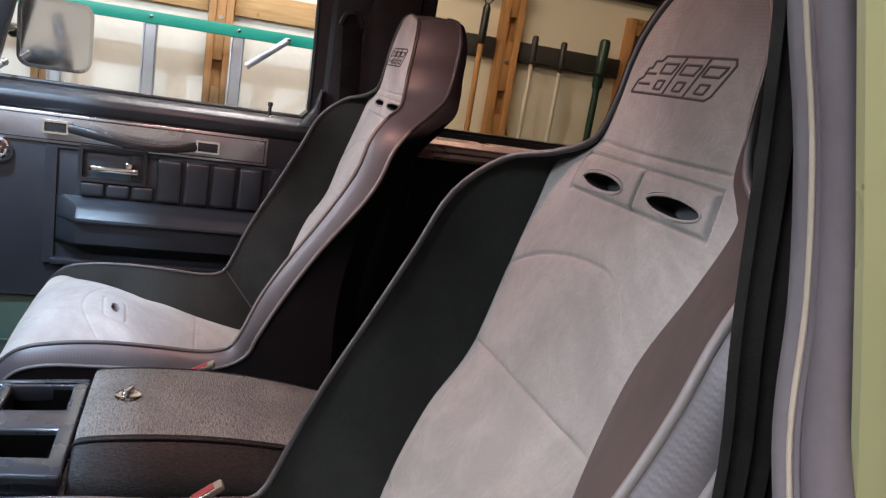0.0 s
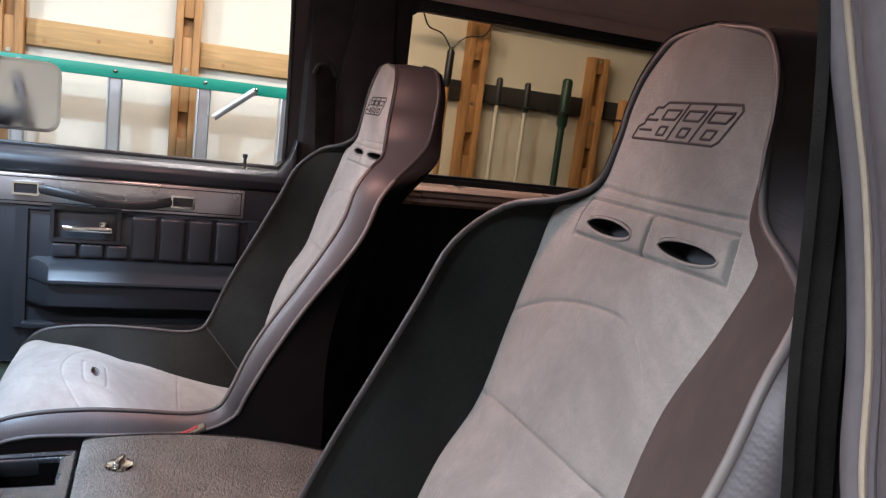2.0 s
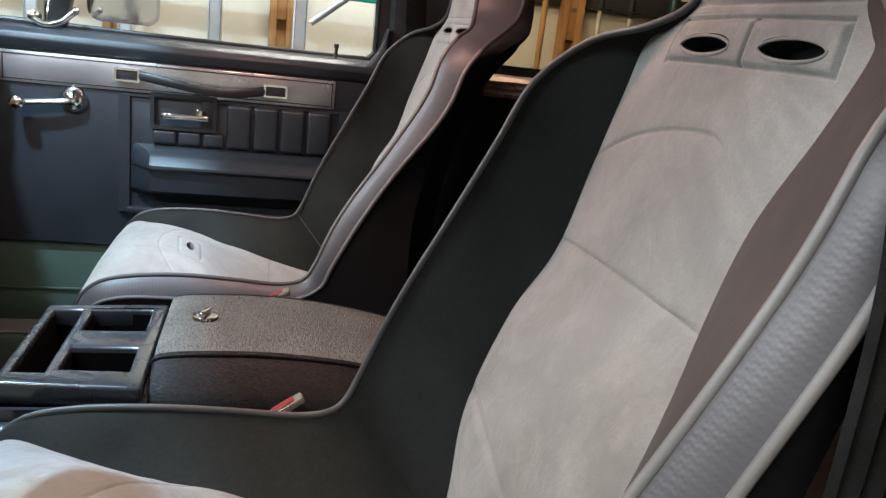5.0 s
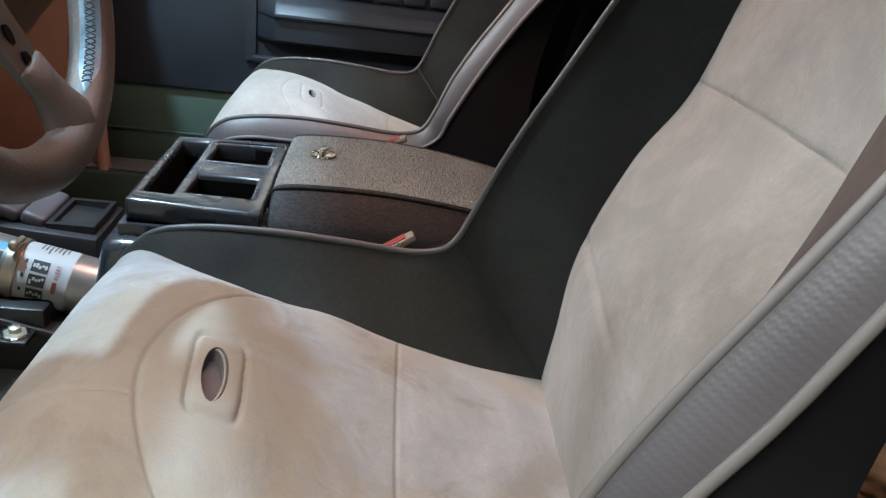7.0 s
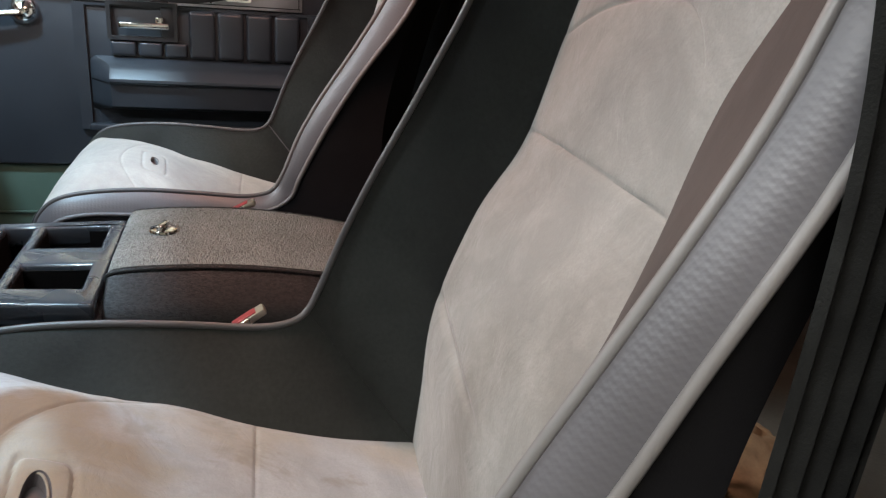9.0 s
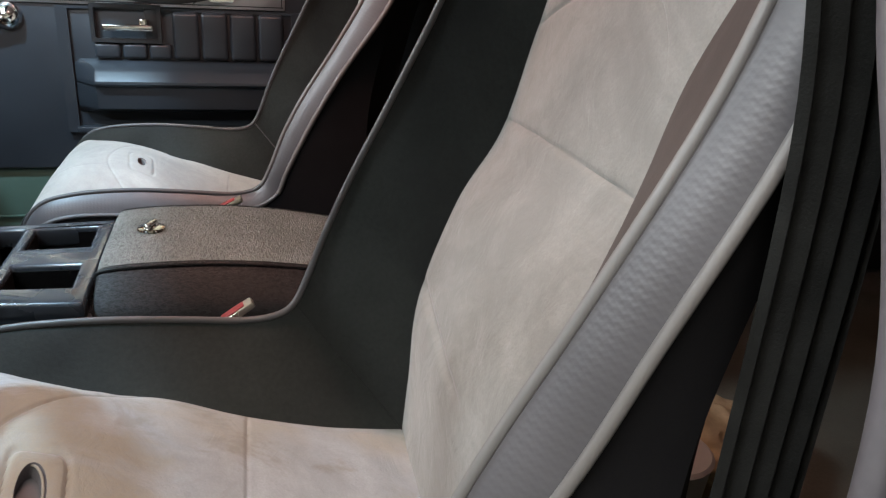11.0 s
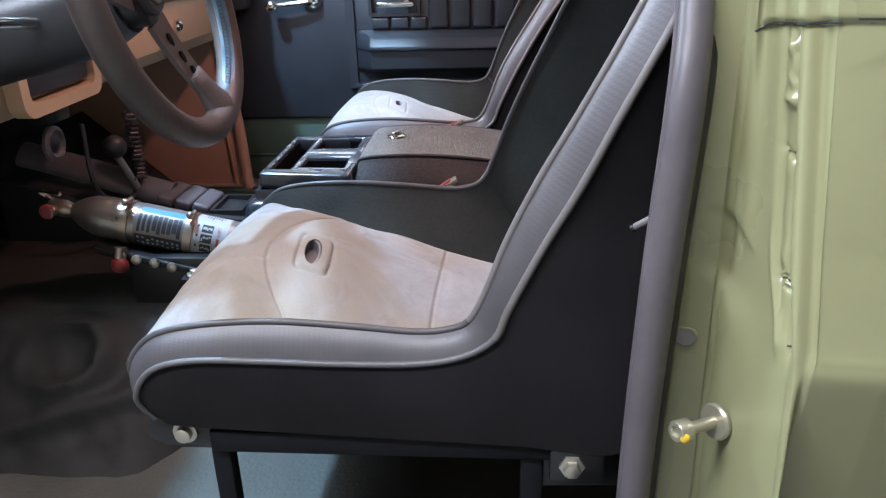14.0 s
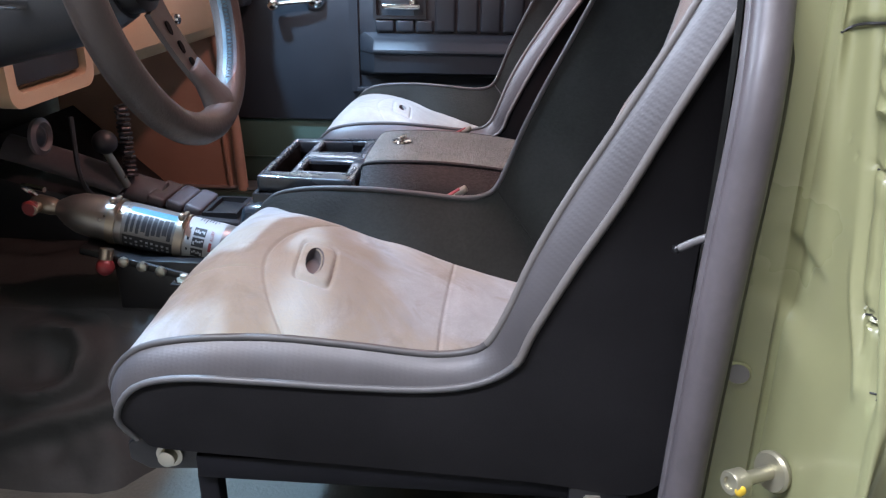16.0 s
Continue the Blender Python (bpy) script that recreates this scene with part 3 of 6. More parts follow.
solid("shelf_edge", box(1.70, 3.4, WALL_Y - 0.03, WALL_Y - 0.002, 1.335, 1.36, 0.003), "white", "thin white rail along the garage wall", "wall rail")
ladder = thing("step_ladder", (0.3, WALL_Y - 0.25, 0.2), "green fibreglass step ladder with aluminium treads, hung sideways", "ladder")
LY = WALL_Y - 0.25
part("side_rail", box(-1.5, 0.885, LY - 0.035, LY + 0.035, 0.922, 0.962, 0.004), "ladder_green", ladder)
part("side_rail", box(-1.5, 0.885, LY - 0.035, LY + 0.035, 0.38, 0.42, 0.004), "ladder_green", ladder)
for i in range(-1, 7):
    x = 0.565 - 0.2855 * i
    part("tread", prism([(x - 0.024, LY - 0.030), (x - 0.019, LY - 0.033), (x - 0.016, LY - 0.027), (x + 0.014, LY - 0.027), (x + 0.017, LY - 0.033), (x + 0.022, LY - 0.030), (x + 0.022, LY + 0.03), (x + 0.018, LY + 0.03), (x + 0.018, LY - 0.018), (x - 0.020, LY - 0.018), (x - 0.020, LY + 0.03), (x - 0.024, LY + 0.03)], "z", 0.42, 0.922), "aluminium", ladder)
    for z in (0.945, 0.40):
        part("rivet", ball((x, LY - 0.036, z), 0.007, 10, (1, 0.5, 1)), "chrome", ladder)
part("brace", tube([(0.60, LY - 0.04, 0.83), (0.735, LY - 0.04, 0.94)], 0.012, 8, flat=0.4, up=(0, 1, 0)), "aluminium", ladder)
part("rivet", ball((0.735, LY - 0.05, 0.942), 0.007, 10, (1, 0.5, 1)), "chrome", ladder)

# ---- the vehicle's shell ----
FLOOR = 0.06
solid("floor", join(box(-0.75, 2.9, -0.80, 0.84, FLOOR - 0.03, FLOOR, 0.0)), "mat", "dark worn rubber mat on the cab floor", kind="structure")
# tunnel hump down the middle of the floor
hump = [(-0.30, FLOOR), (-0.24, 0.16), (-0.17, 0.235), (-0.06, 0.262), (0.10, 0.262), (0.22, 0.235), (0.30, 0.16), (0.36, FLOOR)]
solid("tunnel", prism(hump, "x", -0.60, 0.9, 0.0), "tunnel_mat", "rubber covered transmission tunnel", kind="structure", angle=60)
solid("firewall", prism([(-0.60, FLOOR), (-0.42, FLOOR), (-0.62, 0.34), (-0.62, 0.80), (-0.70, 0.80), (-0.70, FLOOR)], "y", -0.80, 0.84), "tunnel_mat", "black firewall and toe board under the dash", kind="structure")
solid("sill_plate", box(-0.4, 0.72, 0.70, 0.80, FLOOR, 0.145, 0.006), "mint", "pale green painted door sill", kind="structure")
solid("sill_trim", box(-0.35, 0.70, 0.715, 0.785, 0.147, 0.152, 0.002), "aluminium", "bright metal scuff strip on the sill", kind="structure")
# roof with its lining; the windscreen opening lies ahead of it
# Driver's side narrowed out of view to let light reach the post.
roof_line = [(-0.765, 1.215), (-0.73, 1.25), (-0.62, 1.288), (-0.40, 1.31), (0.0, 1.318), (0.40, 1.31), (0.66, 1.285), (0.80, 1.235), (0.86, 1.19)]
solid("headliner", sheet(roof_line, "x", 0.05, 2.9, 0.02), "headliner", "mauve grey moulded headliner", kind="structure", angle=60)
solid("roof_skin", sheet([(y * 1.03, z + 0.035) for y, z in roof_line], "x", 0.0, 2.95, 0.012), "green", "olive green painted roof", kind="structure", angle=60)
for z, y, r in ((1.205, 0.842, 0.018), (1.245, 0.80, 0.012)):
    solid("roof_trim", tube([(0.72, y, z), (1.4, y, z), (2.85, y, z)], r, 10), "headliner", "mauve trim rail along the roof edge", kind="structure")
# Unseen lamp, added to put warm light on the headrests and sill rail.
dome = thing("added_dome_light", (0.50, 0.0, 1.30), "unseen warm lamp added in the headliner", "interior light")
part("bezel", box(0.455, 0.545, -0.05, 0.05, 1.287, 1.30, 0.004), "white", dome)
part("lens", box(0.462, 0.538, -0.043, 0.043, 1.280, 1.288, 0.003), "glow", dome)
area("added_dome_lamp", (0.50, 0.0, 1.276), (0.50, 0.0, 0.0), 0.07, 0.07, 5.2, (1.0, 0.52, 0.40))
# Unseen header, placed for where its shadow falls on the seats.
solid("windscreen_header", box(0.0, 0.19, -0.80, 0.80, 1.225, 1.295, 0.02), "black_trim", "unseen padded windscreen header placed to shade the seats", kind="structure")
for s in (-1, 1):
    solid("windscreen_pillar", tube([(-0.36, 0.90 * s, 0.70), (-0.16, 0.87 * s, 1.01), (0.03, 0.82 * s, 1.24)], 0.035, 10), "black_plastic", "black trimmed windscreen pillar", kind="structure")
solid("cowl", box(-0.95, -0.34, -0.92, 0.92, 0.60, 0.72, 0.03), "green", "olive green scuttle ahead of the windscreen", kind="structure")
solid("bonnet", box(-2.3, -0.95, -0.95, 0.95, 0.30, 0.66, 0.06), "green", "olive green bonnet", kind="structure")
# passenger side wall behind the front door
PY = 0.86
solid("centre_pillar", join(box(0.72, 0.955, 0.825, 0.93, FLOOR, 1.22, 0.02)), "black_trim", "black trimmed pillar behind the passenger door", kind="structure")
solid("pillar_cover", prism([(0.775, 0.30), (0.93, 0.30), (0.92, 0.9), (0.90, 1.20), (0.82, 1.20), (0.785, 0.95)], "y", 0.80, 0.826, 0.008), "black_trim", "black fabric pillar cover", kind="structure")
solid("wall_passenger_side", box(0.95, 2.9, 0.86, 0.96, FLOOR - 0.05, 0.712, 0.004), "black_trim", "black trimmed side wall of the rear compartment", kind="structure")
solid("wall_upper_passenger_side", box(0.90, 2.9, 0.872, 0.95, 1.172, 1.25, 0.004), "headliner", "mauve panel over the rear side window", kind="structure")
solid("wheel_arch", box(1.25, 2.2, 0.60, 0.858, FLOOR, 0.40, 0.05), "black_trim", "black carpeted wheel arch", kind="structure")
window = thing("window_1", (1.5, 0.9, 0.77), "long sliding side window with a black seal", "window", kind="structure")
part("window_frame", ring(rounded(0.915, 2.6, 0.752, 1.195, 0.06), rounded(0.942, 2.57, 0.777, 1.172, 0.05), "y", 0.866, 0.90), "black_plastic", window)
part("seal", ring(rounded(0.938, 2.575, 0.773, 1.176, 0.05), rounded(0.950, 2.562, 0.785, 1.164, 0.045), "y", 0.872, 0.895), "ink", window)
part("pane", box(0.945, 2.565, 0.883, 0.886, 0.780, 1.169), "tinted", window).visible_shadow = False
sill = thing("sill_rail", (1.6, 0.85, 0.71), "tan metallic ribbed sill rail under the side window", "trim", kind="structure")
part("rail", prism([(0.815, 0.714), (0.812, 0.722), (0.818, 0.730), (0.815, 0.736), (0.821, 0.744), (0.819, 0.750), (0.832, 0.760), (0.866, 0.764), (0.866, 0.714)], "x", 0.945, 2.8), "bronze", sill, angle=20)
solid("wall_tailgate", box(2.85, 2.95, -0.86, 0.9, FLOOR - 0.05, 1.25), "black_trim", "dark trimmed tailgate", kind="structure")
solid("wall_rear_driver_side", join(box(0.98, 2.9, -0.96, -0.86, FLOOR - 0.05, 0.76), box(0.98, 2.9, -0.95, -0.87, 1.17, 1.24), box(1.9, 2.9, -0.95, -0.87, 0.76, 1.17)), "black_trim", "black trimmed side wall of the rear compartment", kind="structure")

# ---- the open driver's doorway ----
door_post = thing("door_post", (0.75, -0.80, FLOOR), "olive green painted door post with seam sealer", "door post", kind="structure")

for x in (-0.90, -0.075):
    hk = thing("ladder_hook", (x, WALL_Y, 0.88), "black steel hook on the wall carrying the ladder", "hook", "ladder hooks")
    part("arm", tube(spline([(x, WALL_Y - 0.004, 0.915), (x, WALL_Y - 0.20, 0.915), (x, WALL_Y - 0.29, 0.912), (x, WALL_Y - 0.30, 0.935)], 4), 0.006, 8), "dark_metal", hk)
    part("plate", box(x - 0.02, x + 0.02, WALL_Y - 0.006, WALL_Y, 0.86, 0.97, 0.002), "dark_metal", hk)

POST = [(0.7070, -0.7395), (0.7052, -0.7462), (0.7135, -0.7482), (0.7295, -0.7500), (0.7365, -0.7570), (0.7485, -0.812), (0.7535, -0.8325), (0.7605, -0.8405), (0.80, -0.8445), (1.0, -0.853)]


def soft(v, w):
    return 1 / (1 + math.exp(-max(-40.0, min(40.0, v / w))))


def lip_height(y):
    return 0.7300 + 0.0100 * min(1.0, max(0.0, (-0.771 - y) / 0.070)) + 0.0008 * math.sin((y + 0.744) * 90)


def sealer(y, z):
    """Uneven bead of seam sealer, smeared rough near the lip, smooth further down, cracked in places."""
    if not -0.846 < y < -0.786 or not 0.53 < z < 0.742:
        return 0.0
    n = noise.noise(Vector((y * 30, 3.1, z * 38)))
    m = noise.noise(Vector((y * 190, 7.7, z * 150)))
    mid = -0.8137 - 0.004 * soft(0.600 - z, 0.010) + 0.0016 * noise.noise(Vector((0.3, 1.7, z * 45)))
    rough = soft(z - 0.690, 0.0015)
    wide = 0.0046 + 0.0010 * n + 0.0022 * rough
    h = (0.0032 + 0.0006 * n + (0.0004 + 0.0022 * rough) * m) * math.exp(-(((y - mid) / wide) ** 4)) * (1 - 0.75 * soft(z - 0.664, 0.002) * (1 - rough))
    for c, w, top in ((0.694, 0.004, 0.0022), (0.606, 0.006, 0.0014), (0.718, 0.010, 0.0020), (0.655, 0.006, 0.0008)):
        h += top * math.exp(-(((z - c) / w) ** 2) - ((y - mid) / 0.006) ** 2)
    for c in (0.664, 0.595, 0.590):
        h -= 0.0042 * math.exp(-(((z - c - 0.25 * (y - mid) - 0.0012 * m) / 0.0011) ** 2) - ((y - mid + 0.001) / 0.008) ** 2)
    return h * soft(z - 0.552, 0.003) * soft(0.734 - z, 0.002)


def post_relief(y, z):
    """Pressed valley, rounded ridge and steps of the post, in metres along its normal."""
    bend = 0.012 * soft(0.584 - z, 0.010)
    up = soft(z - 0.552, 0.003)
    h = -0.0040 * soft(-0.804 - bend - y, 0.0014) * soft(y + 0.8225 + 0.5 * bend, 0.0010) * up
    h += 0.0022 * math.exp(-(((y + 0.801 + bend) / 0.0024) ** 2)) * up * soft(0.612 - z, 0.008)
    h += 0.0026 * math.exp(-(((y + 0.8275 + 0.3 * bend) / 0.0045) ** 4)) * (0.35 + 0.65 * up)
    h -= 0.0060 * soft(-0.8335 - y, 0.0008) * up
    # raised striker pad with a slanting top
    h += 0.0062 * soft(-0.7505 - y, 0.0010) * soft(y + 0.790 + 0.6 * bend, 0.008) * soft(0.567 + 0.35 * (y + 0.7525) - z, 0.0026 + 0.22 * max(0.0, -0.757 - y))
    # step along the inner edge, ending above the pad
    h += 0.0030 * soft(-0.7510 - y, 0.0007) * soft(y + 0.777, 0.004) * soft(z - 0.610 - 0.5 * (y + 0.757), 0.0016)
    for c, d, r in ((-0.790, 0.676, 0.0016), (-0.797, 0.668, 0.0012), (-0.768, 0.595, 0.0014), (-0.8265, 0.646, 0.0014), (-0.8265, 0.668, 0.0012)):
        h -= 0.0012 * math.exp(-(((y - c) ** 2 + (z - d) ** 2) / r**2))
    h += 0.0040 * soft(z - lip_height(y), 0.0006) * soft(-0.7685 - y, 0.0012)
    return h + sealer(y, z)


def body_lean(u, z):
    """How far the body side swells outwards below the waist, and tucks in again under its crease."""
    k = 0.29 * (min(z, 0.76) - 0.60) if z > 0.556 else -0.01276 - 0.10 * (0.556 - max(z, 0.40))
    k += 0.30 * (0.556 - max(z, 0.40)) * soft(-0.836 - u, 0.001) if z < 0.556 else -0.16 * max(0.0, min(z, 0.76) - 0.615) * soft(-0.842 - u, 0.002)
    return k * soft(-0.772 - u, 0.008)


def post_face():
    line = [Vector((p[0], p[1], 0)) for p in POST]
    pts = []
    for p, q in zip(line, line[1:]):
        n = max(2, int((q - p).length / (0.0012 if -0.862 < p.y < -0.74 else 0.006)))
        pts += [p.lerp(q, i / n) for i in range(n)]
    pts.append(line[-1])
    bm, rows = bmesh.new(), []
    levels = [FLOOR - 0.1] + [0.25 + 0.0020 * i for i in range(255)] + [0.80, 0.88, 0.96, 1.04, 1.12, 1.20, 1.26]
    for z in levels:
        row = []
        for i, p in enumerate(pts):
            d = (pts[min(i + 3, len(pts) - 1)] - pts[max(i - 3, 0)]).normalized()
            n = Vector((d.y, -d.x, 0))
            lean = max(0.0, z - 0.76)
            row.append(bm.verts.new(p + n * post_relief(p.y, z) + Vector((-0.17 * lean - 0.14 * lean * lean, 0.13 * lean + body_lean(p.y, z), z))))
        rows.append(row)
    for a, b in zip(rows, rows[1:]):
        for i in range(len(pts) - 1):
            bm.faces.new((a[i], a[i + 1], b[i + 1], b[i]))
    return bm


part("post_face", post_face(), "green", door_post, angle=50)
part("post_back", box(0.95, 0.99, -0.83, -0.72, FLOOR - 0.1, 0.726), "black_trim", door_post)
part("upper_back", box(0.90, 0.99, -0.79, -0.66, 0.726, 1.25), "black_trim", door_post)
def post_point(y, z, lift=0.0):
    """A point on the pressed face of the post."""
    xs, ys = [p[0] for p in POST[2:]], [-p[1] for p in POST[2:]]
    x, d = float(np.interp(-y, ys, xs)), Vector((float(np.interp(-y + 0.004, ys, xs) - np.interp(-y - 0.004, ys, xs)), -0.008, 0)).normalized()
    return Vector((x, y + body_lean(y, z), z)) + Vector((d.y, -d.x, 0)) * (post_relief(y, z) + lift)


# Dark tube drawn for the shadow line under the panel's lip.
lip = tube([post_point(-0.7700 - 0.0012 * i, lip_height(-0.7700 - 0.0012 * i) - 0.0012, 0.0018) for i in range(60)], 0.0008, 6, flat=0.8)
part("lip", lip, "ink", door_post, "dark line painting the shadow under the overlapping panel")
part("lip_line", tube([Vector((0.765 + 0.01 * i, -0.8425 + body_lean(-0.850, 0.742) - 0.00043 * i, 0.7420 - 0.0002 * i)) for i in range(20)], 0.0006, 5), "ink", door_post)
for y, z, w in ((-0.8165, 0.5935, 0.0030), (-0.8120, 0.6640, 0.0030), (-0.8245, 0.5575, 0.0035)):
    part("paint_chip", tube([post_point(y + w * (1 - k), z + 0.0008 * (k % 2), 0.0002) for k in range(3)], 0.0006, 5), "ink", door_post, "dark chip in the sealer")
hole = thing("post_hole", (0.716, -0.757, 0.517), "round drilled hole in the green door post", "hole")
part("rim", lathe([(-0.001, 0.0084), (0.0008, 0.0080), (0.0012, 0.0072), (0.0005, 0.0068)], (0.7135, -0.7508, 0.517), (0.7105, -0.7628, 0.517), 24), "green", hole)
part("cup", lathe([(0.0002, 0.0070), (0.0009, 0.0069)], (0.7135, -0.7508, 0.517), (0.7105, -0.7628, 0.517), 24), "dull_steel", hole)
striker = thing("door_striker", (0.72, -0.80, 0.477), "zinc-plated door striker bolt with a yellow paint mark", "striker")
a, b = Vector((0.731, -0.791, 0.474)), Vector((0.684, -0.817, 0.478))
part("washer", lathe([(0, 0.0125), (0.003, 0.0130), (0.005, 0.0118)], a, b, 28), "striker_steel", striker)
part("shank", lathe([(0.003, 0.0043), (0.031, 0.0043)], a, b, 18), "striker_steel", striker)
part("head", lathe([(0.026, 0.0055), (0.027, 0.0076), (0.036, 0.0076), (0.0372, 0.0068), (0.0374, 0.004), (0.0355, 0.0035)], a, b, 28), "striker_steel", striker)
part("paint_mark", ball(a + (b - a).normalized() * 0.032 + Vector((0.001, -0.0074, -0.001)), 0.0038, 10, (0.9, 0.4, 1.0)), "yellow", striker, "yellow paint dab")

# rubber seal round the doorway
WX = [(0.678, -0.781, 0.05), (0.678, -0.781, 0.25), (0.679, -0.782, 0.42), (0.685, -0.780, 0.58), (0.693, -0.770, 0.68), (0.699, -0.7475, 0.74), (0.7005, -0.7245, 0.795), (0.7005, -0.714, 0.85), (0.693, -0.704, 0.91), (0.682, -0.695, 0.96), (0.667, -0.686, 1.02), (0.64, -0.677, 1.10), (0.60, -0.67, 1.18), (0.52, -0.67, 1.245), (0.3, -0.69, 1.268), (0.10, -0.72, 1.25)]
seal = thing("door_seal", (0.68, -0.71, 0.05), "grey rubber weatherstrip round the open doorway", "weatherstrip", kind="structure")


def along(dx, dy, first=0):
    return spline([(x + dx, y + dy, z) for x, y, z in WX[first:]], 6)


part("bulb", tube([p + Vector((-0.006 * soft(p.z - 0.80, 0.02), 0, 0)) for p in along(0.001, -0.001)], [0.0090 + 0.0024 * soft(0.79 - p.z, 0.02) for p in along(0, 0)], 16), "rubber", seal)
part("bead", tube(along(-0.0060, 0.0105), 0.0024, 8), "rubber", seal)
part("flange", tube(along(0.014, 0.014), 0.009, 10, flat=0.6), "dark_metal", seal)
part("felt_strip", tube(along(-0.0050, 0.0160, 5), 0.0019, 8), "pale_strip", seal, "pale felt strip along the seal")
part("inner_lip", tube(along(0.0005, 0.0230), 0.0075, 10), "dark_rubber", seal)

# ---- seats ----
# station: insert x z half | ridge x z half | outer edge x z half | shell x z half | sideways shift of the insert | sag of its edges
STATION = [
    (0.2260, 0.3520, 0.2000, 0.2295, 0.3500, 0.2060, 0.2370, 0.3470, 0.2160, 0.2556, 0.3440, 0.2050, 0.0000, 0.0000),
    (0.2140, 0.4000, 0.2050, 0.2195, 0.4000, 0.2120, 0.2280, 0.3780, 0.2280, 0.2456, 0.3440, 0.2160, 0.0000, 0.0000),
    (0.2410, 0.4370, 0.2000, 0.2445, 0.4370, 0.2150, 0.2490, 0.4110, 0.2320, 0.2560, 0.3430, 0.2220, 0.0000, 0.0100),
    (0.2900, 0.4530, 0.1820, 0.2910, 0.4510, 0.2140, 0.2910, 0.4240, 0.2330, 0.2916, 0.3420, 0.2240, 0.0000, 0.0300),
    (0.360, 0.444, 0.168, 0.365, 0.455, 0.211, 0.360, 0.424, 0.232, 0.360, 0.340, 0.225, 0.000, 0.040),
    (0.430, 0.408, 0.158, 0.440, 0.451, 0.211, 0.435, 0.422, 0.231, 0.440, 0.337, 0.225, 0.000, 0.012),
    (0.500, 0.375, 0.149, 0.500, 0.446, 0.211, 0.505, 0.423, 0.230, 0.510, 0.334, 0.225, 0.000, 0.000),
    (0.580, 0.351, 0.153, 0.533, 0.449, 0.211, 0.548, 0.432, 0.230, 0.600, 0.330, 0.225, 0.000, 0.000),
    (0.656, 0.334, 0.160, 0.552, 0.460, 0.214, 0.576, 0.452, 0.2325, 0.690, 0.325, 0.226, 0.002, 0.000),
    (0.661, 0.392, 0.159, 0.567, 0.490, 0.218, 0.588, 0.483, 0.2365, 0.712, 0.380, 0.229, 0.006, 0.000),
    (0.668, 0.480, 0.158, 0.586, 0.540, 0.218, 0.617, 0.544, 0.2405, 0.708, 0.500, 0.228, 0.010, 0.000),
    (0.701, 0.577, 0.146, 0.611, 0.596, 0.218, 0.645, 0.596, 0.243, 0.712, 0.580, 0.226, 0.024, 0.000),
    (0.741, 0.645, 0.127, 0.638, 0.650, 0.218, 0.672, 0.652, 0.243, 0.728, 0.660, 0.226, 0.047, 0.000),
    (0.765, 0.730, 0.127, 0.679, 0.735, 0.217, 0.707, 0.722, 0.243, 0.752, 0.740, 0.226, 0.048, 0.000),
    (0.784, 0.800, 0.137, 0.709, 0.800, 0.214, 0.738, 0.788, 0.240, 0.785, 0.800, 0.224, 0.037, 0.000),
    (0.796, 0.846, 0.141, 0.752, 0.843, 0.196, 0.781, 0.830, 0.227, 0.832, 0.838, 0.212, 0.030, 0.000),
    (0.799, 0.860, 0.120, 0.784, 0.860, 0.150, 0.825, 0.856, 0.186, 0.874, 0.862, 0.170, 0.016, 0.000),
    (0.8020, 0.8800, 0.0952, 0.8000, 0.8810, 0.1062, 0.8660, 0.8840, 0.1302, 0.8960, 0.8880, 0.1182, 0.0050, 0.0000),
    (0.8060, 0.9189, 0.0885, 0.8060, 0.9189, 0.0910, 0.8820, 0.9208, 0.1055, 0.9000, 0.9227, 0.1015, 0.0000, 0.0000),
    (0.8100, 0.9492, 0.0855, 0.8100, 0.9492, 0.0880, 0.8860, 0.9501, 0.1015, 0.9020, 0.9511, 0.0975, 0.0000, 0.0000),
    (0.8140, 0.9757, 0.0785, 0.8140, 0.9757, 0.0810, 0.8890, 0.9776, 0.0945, 0.9020, 0.9776, 0.0905, 0.0000, 0.0000),
    (0.8180, 0.9984, 0.0645, 0.8180, 0.9984, 0.0670, 0.8900, 1.0012, 0.0785, 0.9000, 1.0003, 0.0745, 0.0000, 0.0000),
    (0.8200, 1.0116, 0.0455, 0.8200, 1.0116, 0.0480, 0.8900, 1.0154, 0.0557, 0.8990, 1.0135, 0.0519, 0.0000, 0.0000),
    (0.8210, 1.0183, 0.0010, 0.8210, 1.0183, -0.0040, 0.8900, 1.0221, -0.0050, 0.8990, 1.0202, 0.0012, 0.0000, 0.0000),
]
CORNER = 8


def fine(rows, steps):
    """Catmull-Rom over rows of many numbers."""
    a = np.array(rows, float)
    out = []
    for i in range(len(a) - 1):
        p0, p1, p2, p3 = a[max(0, i - 1)], a[i], a[i + 1], a[min(len(a) - 1, i + 2)]
        for s in range(steps):
            t = s / steps
            out.append(0.5 * (2 * p1 + (p2 - p0) * t + (2 * p0 - 5 * p1 + 4 * p2 - p3) * t * t + (3 * p1 - p0 - 3 * p2 + p3) * t**3))
    out.append(a[-1])
    return np.array(out)


STEPS = 8
EDGE = fine(STATION, STEPS)
CUSHION = fine([r for r in STATION[: CORNER + 1]], STEPS)
BACK = fine([r for r in STATION[CORNER:]], STEPS)
LINE = EDGE.copy()
LINE[:, 0:3] = np.vstack([CUSHION[:, 0:3], BACK[1:, 0:3]])
LINE[:, 12:14] = EDGE[:, 12:14]


def dent(d, width, depth):
    return -depth * math.exp(-((d / width) ** 2))


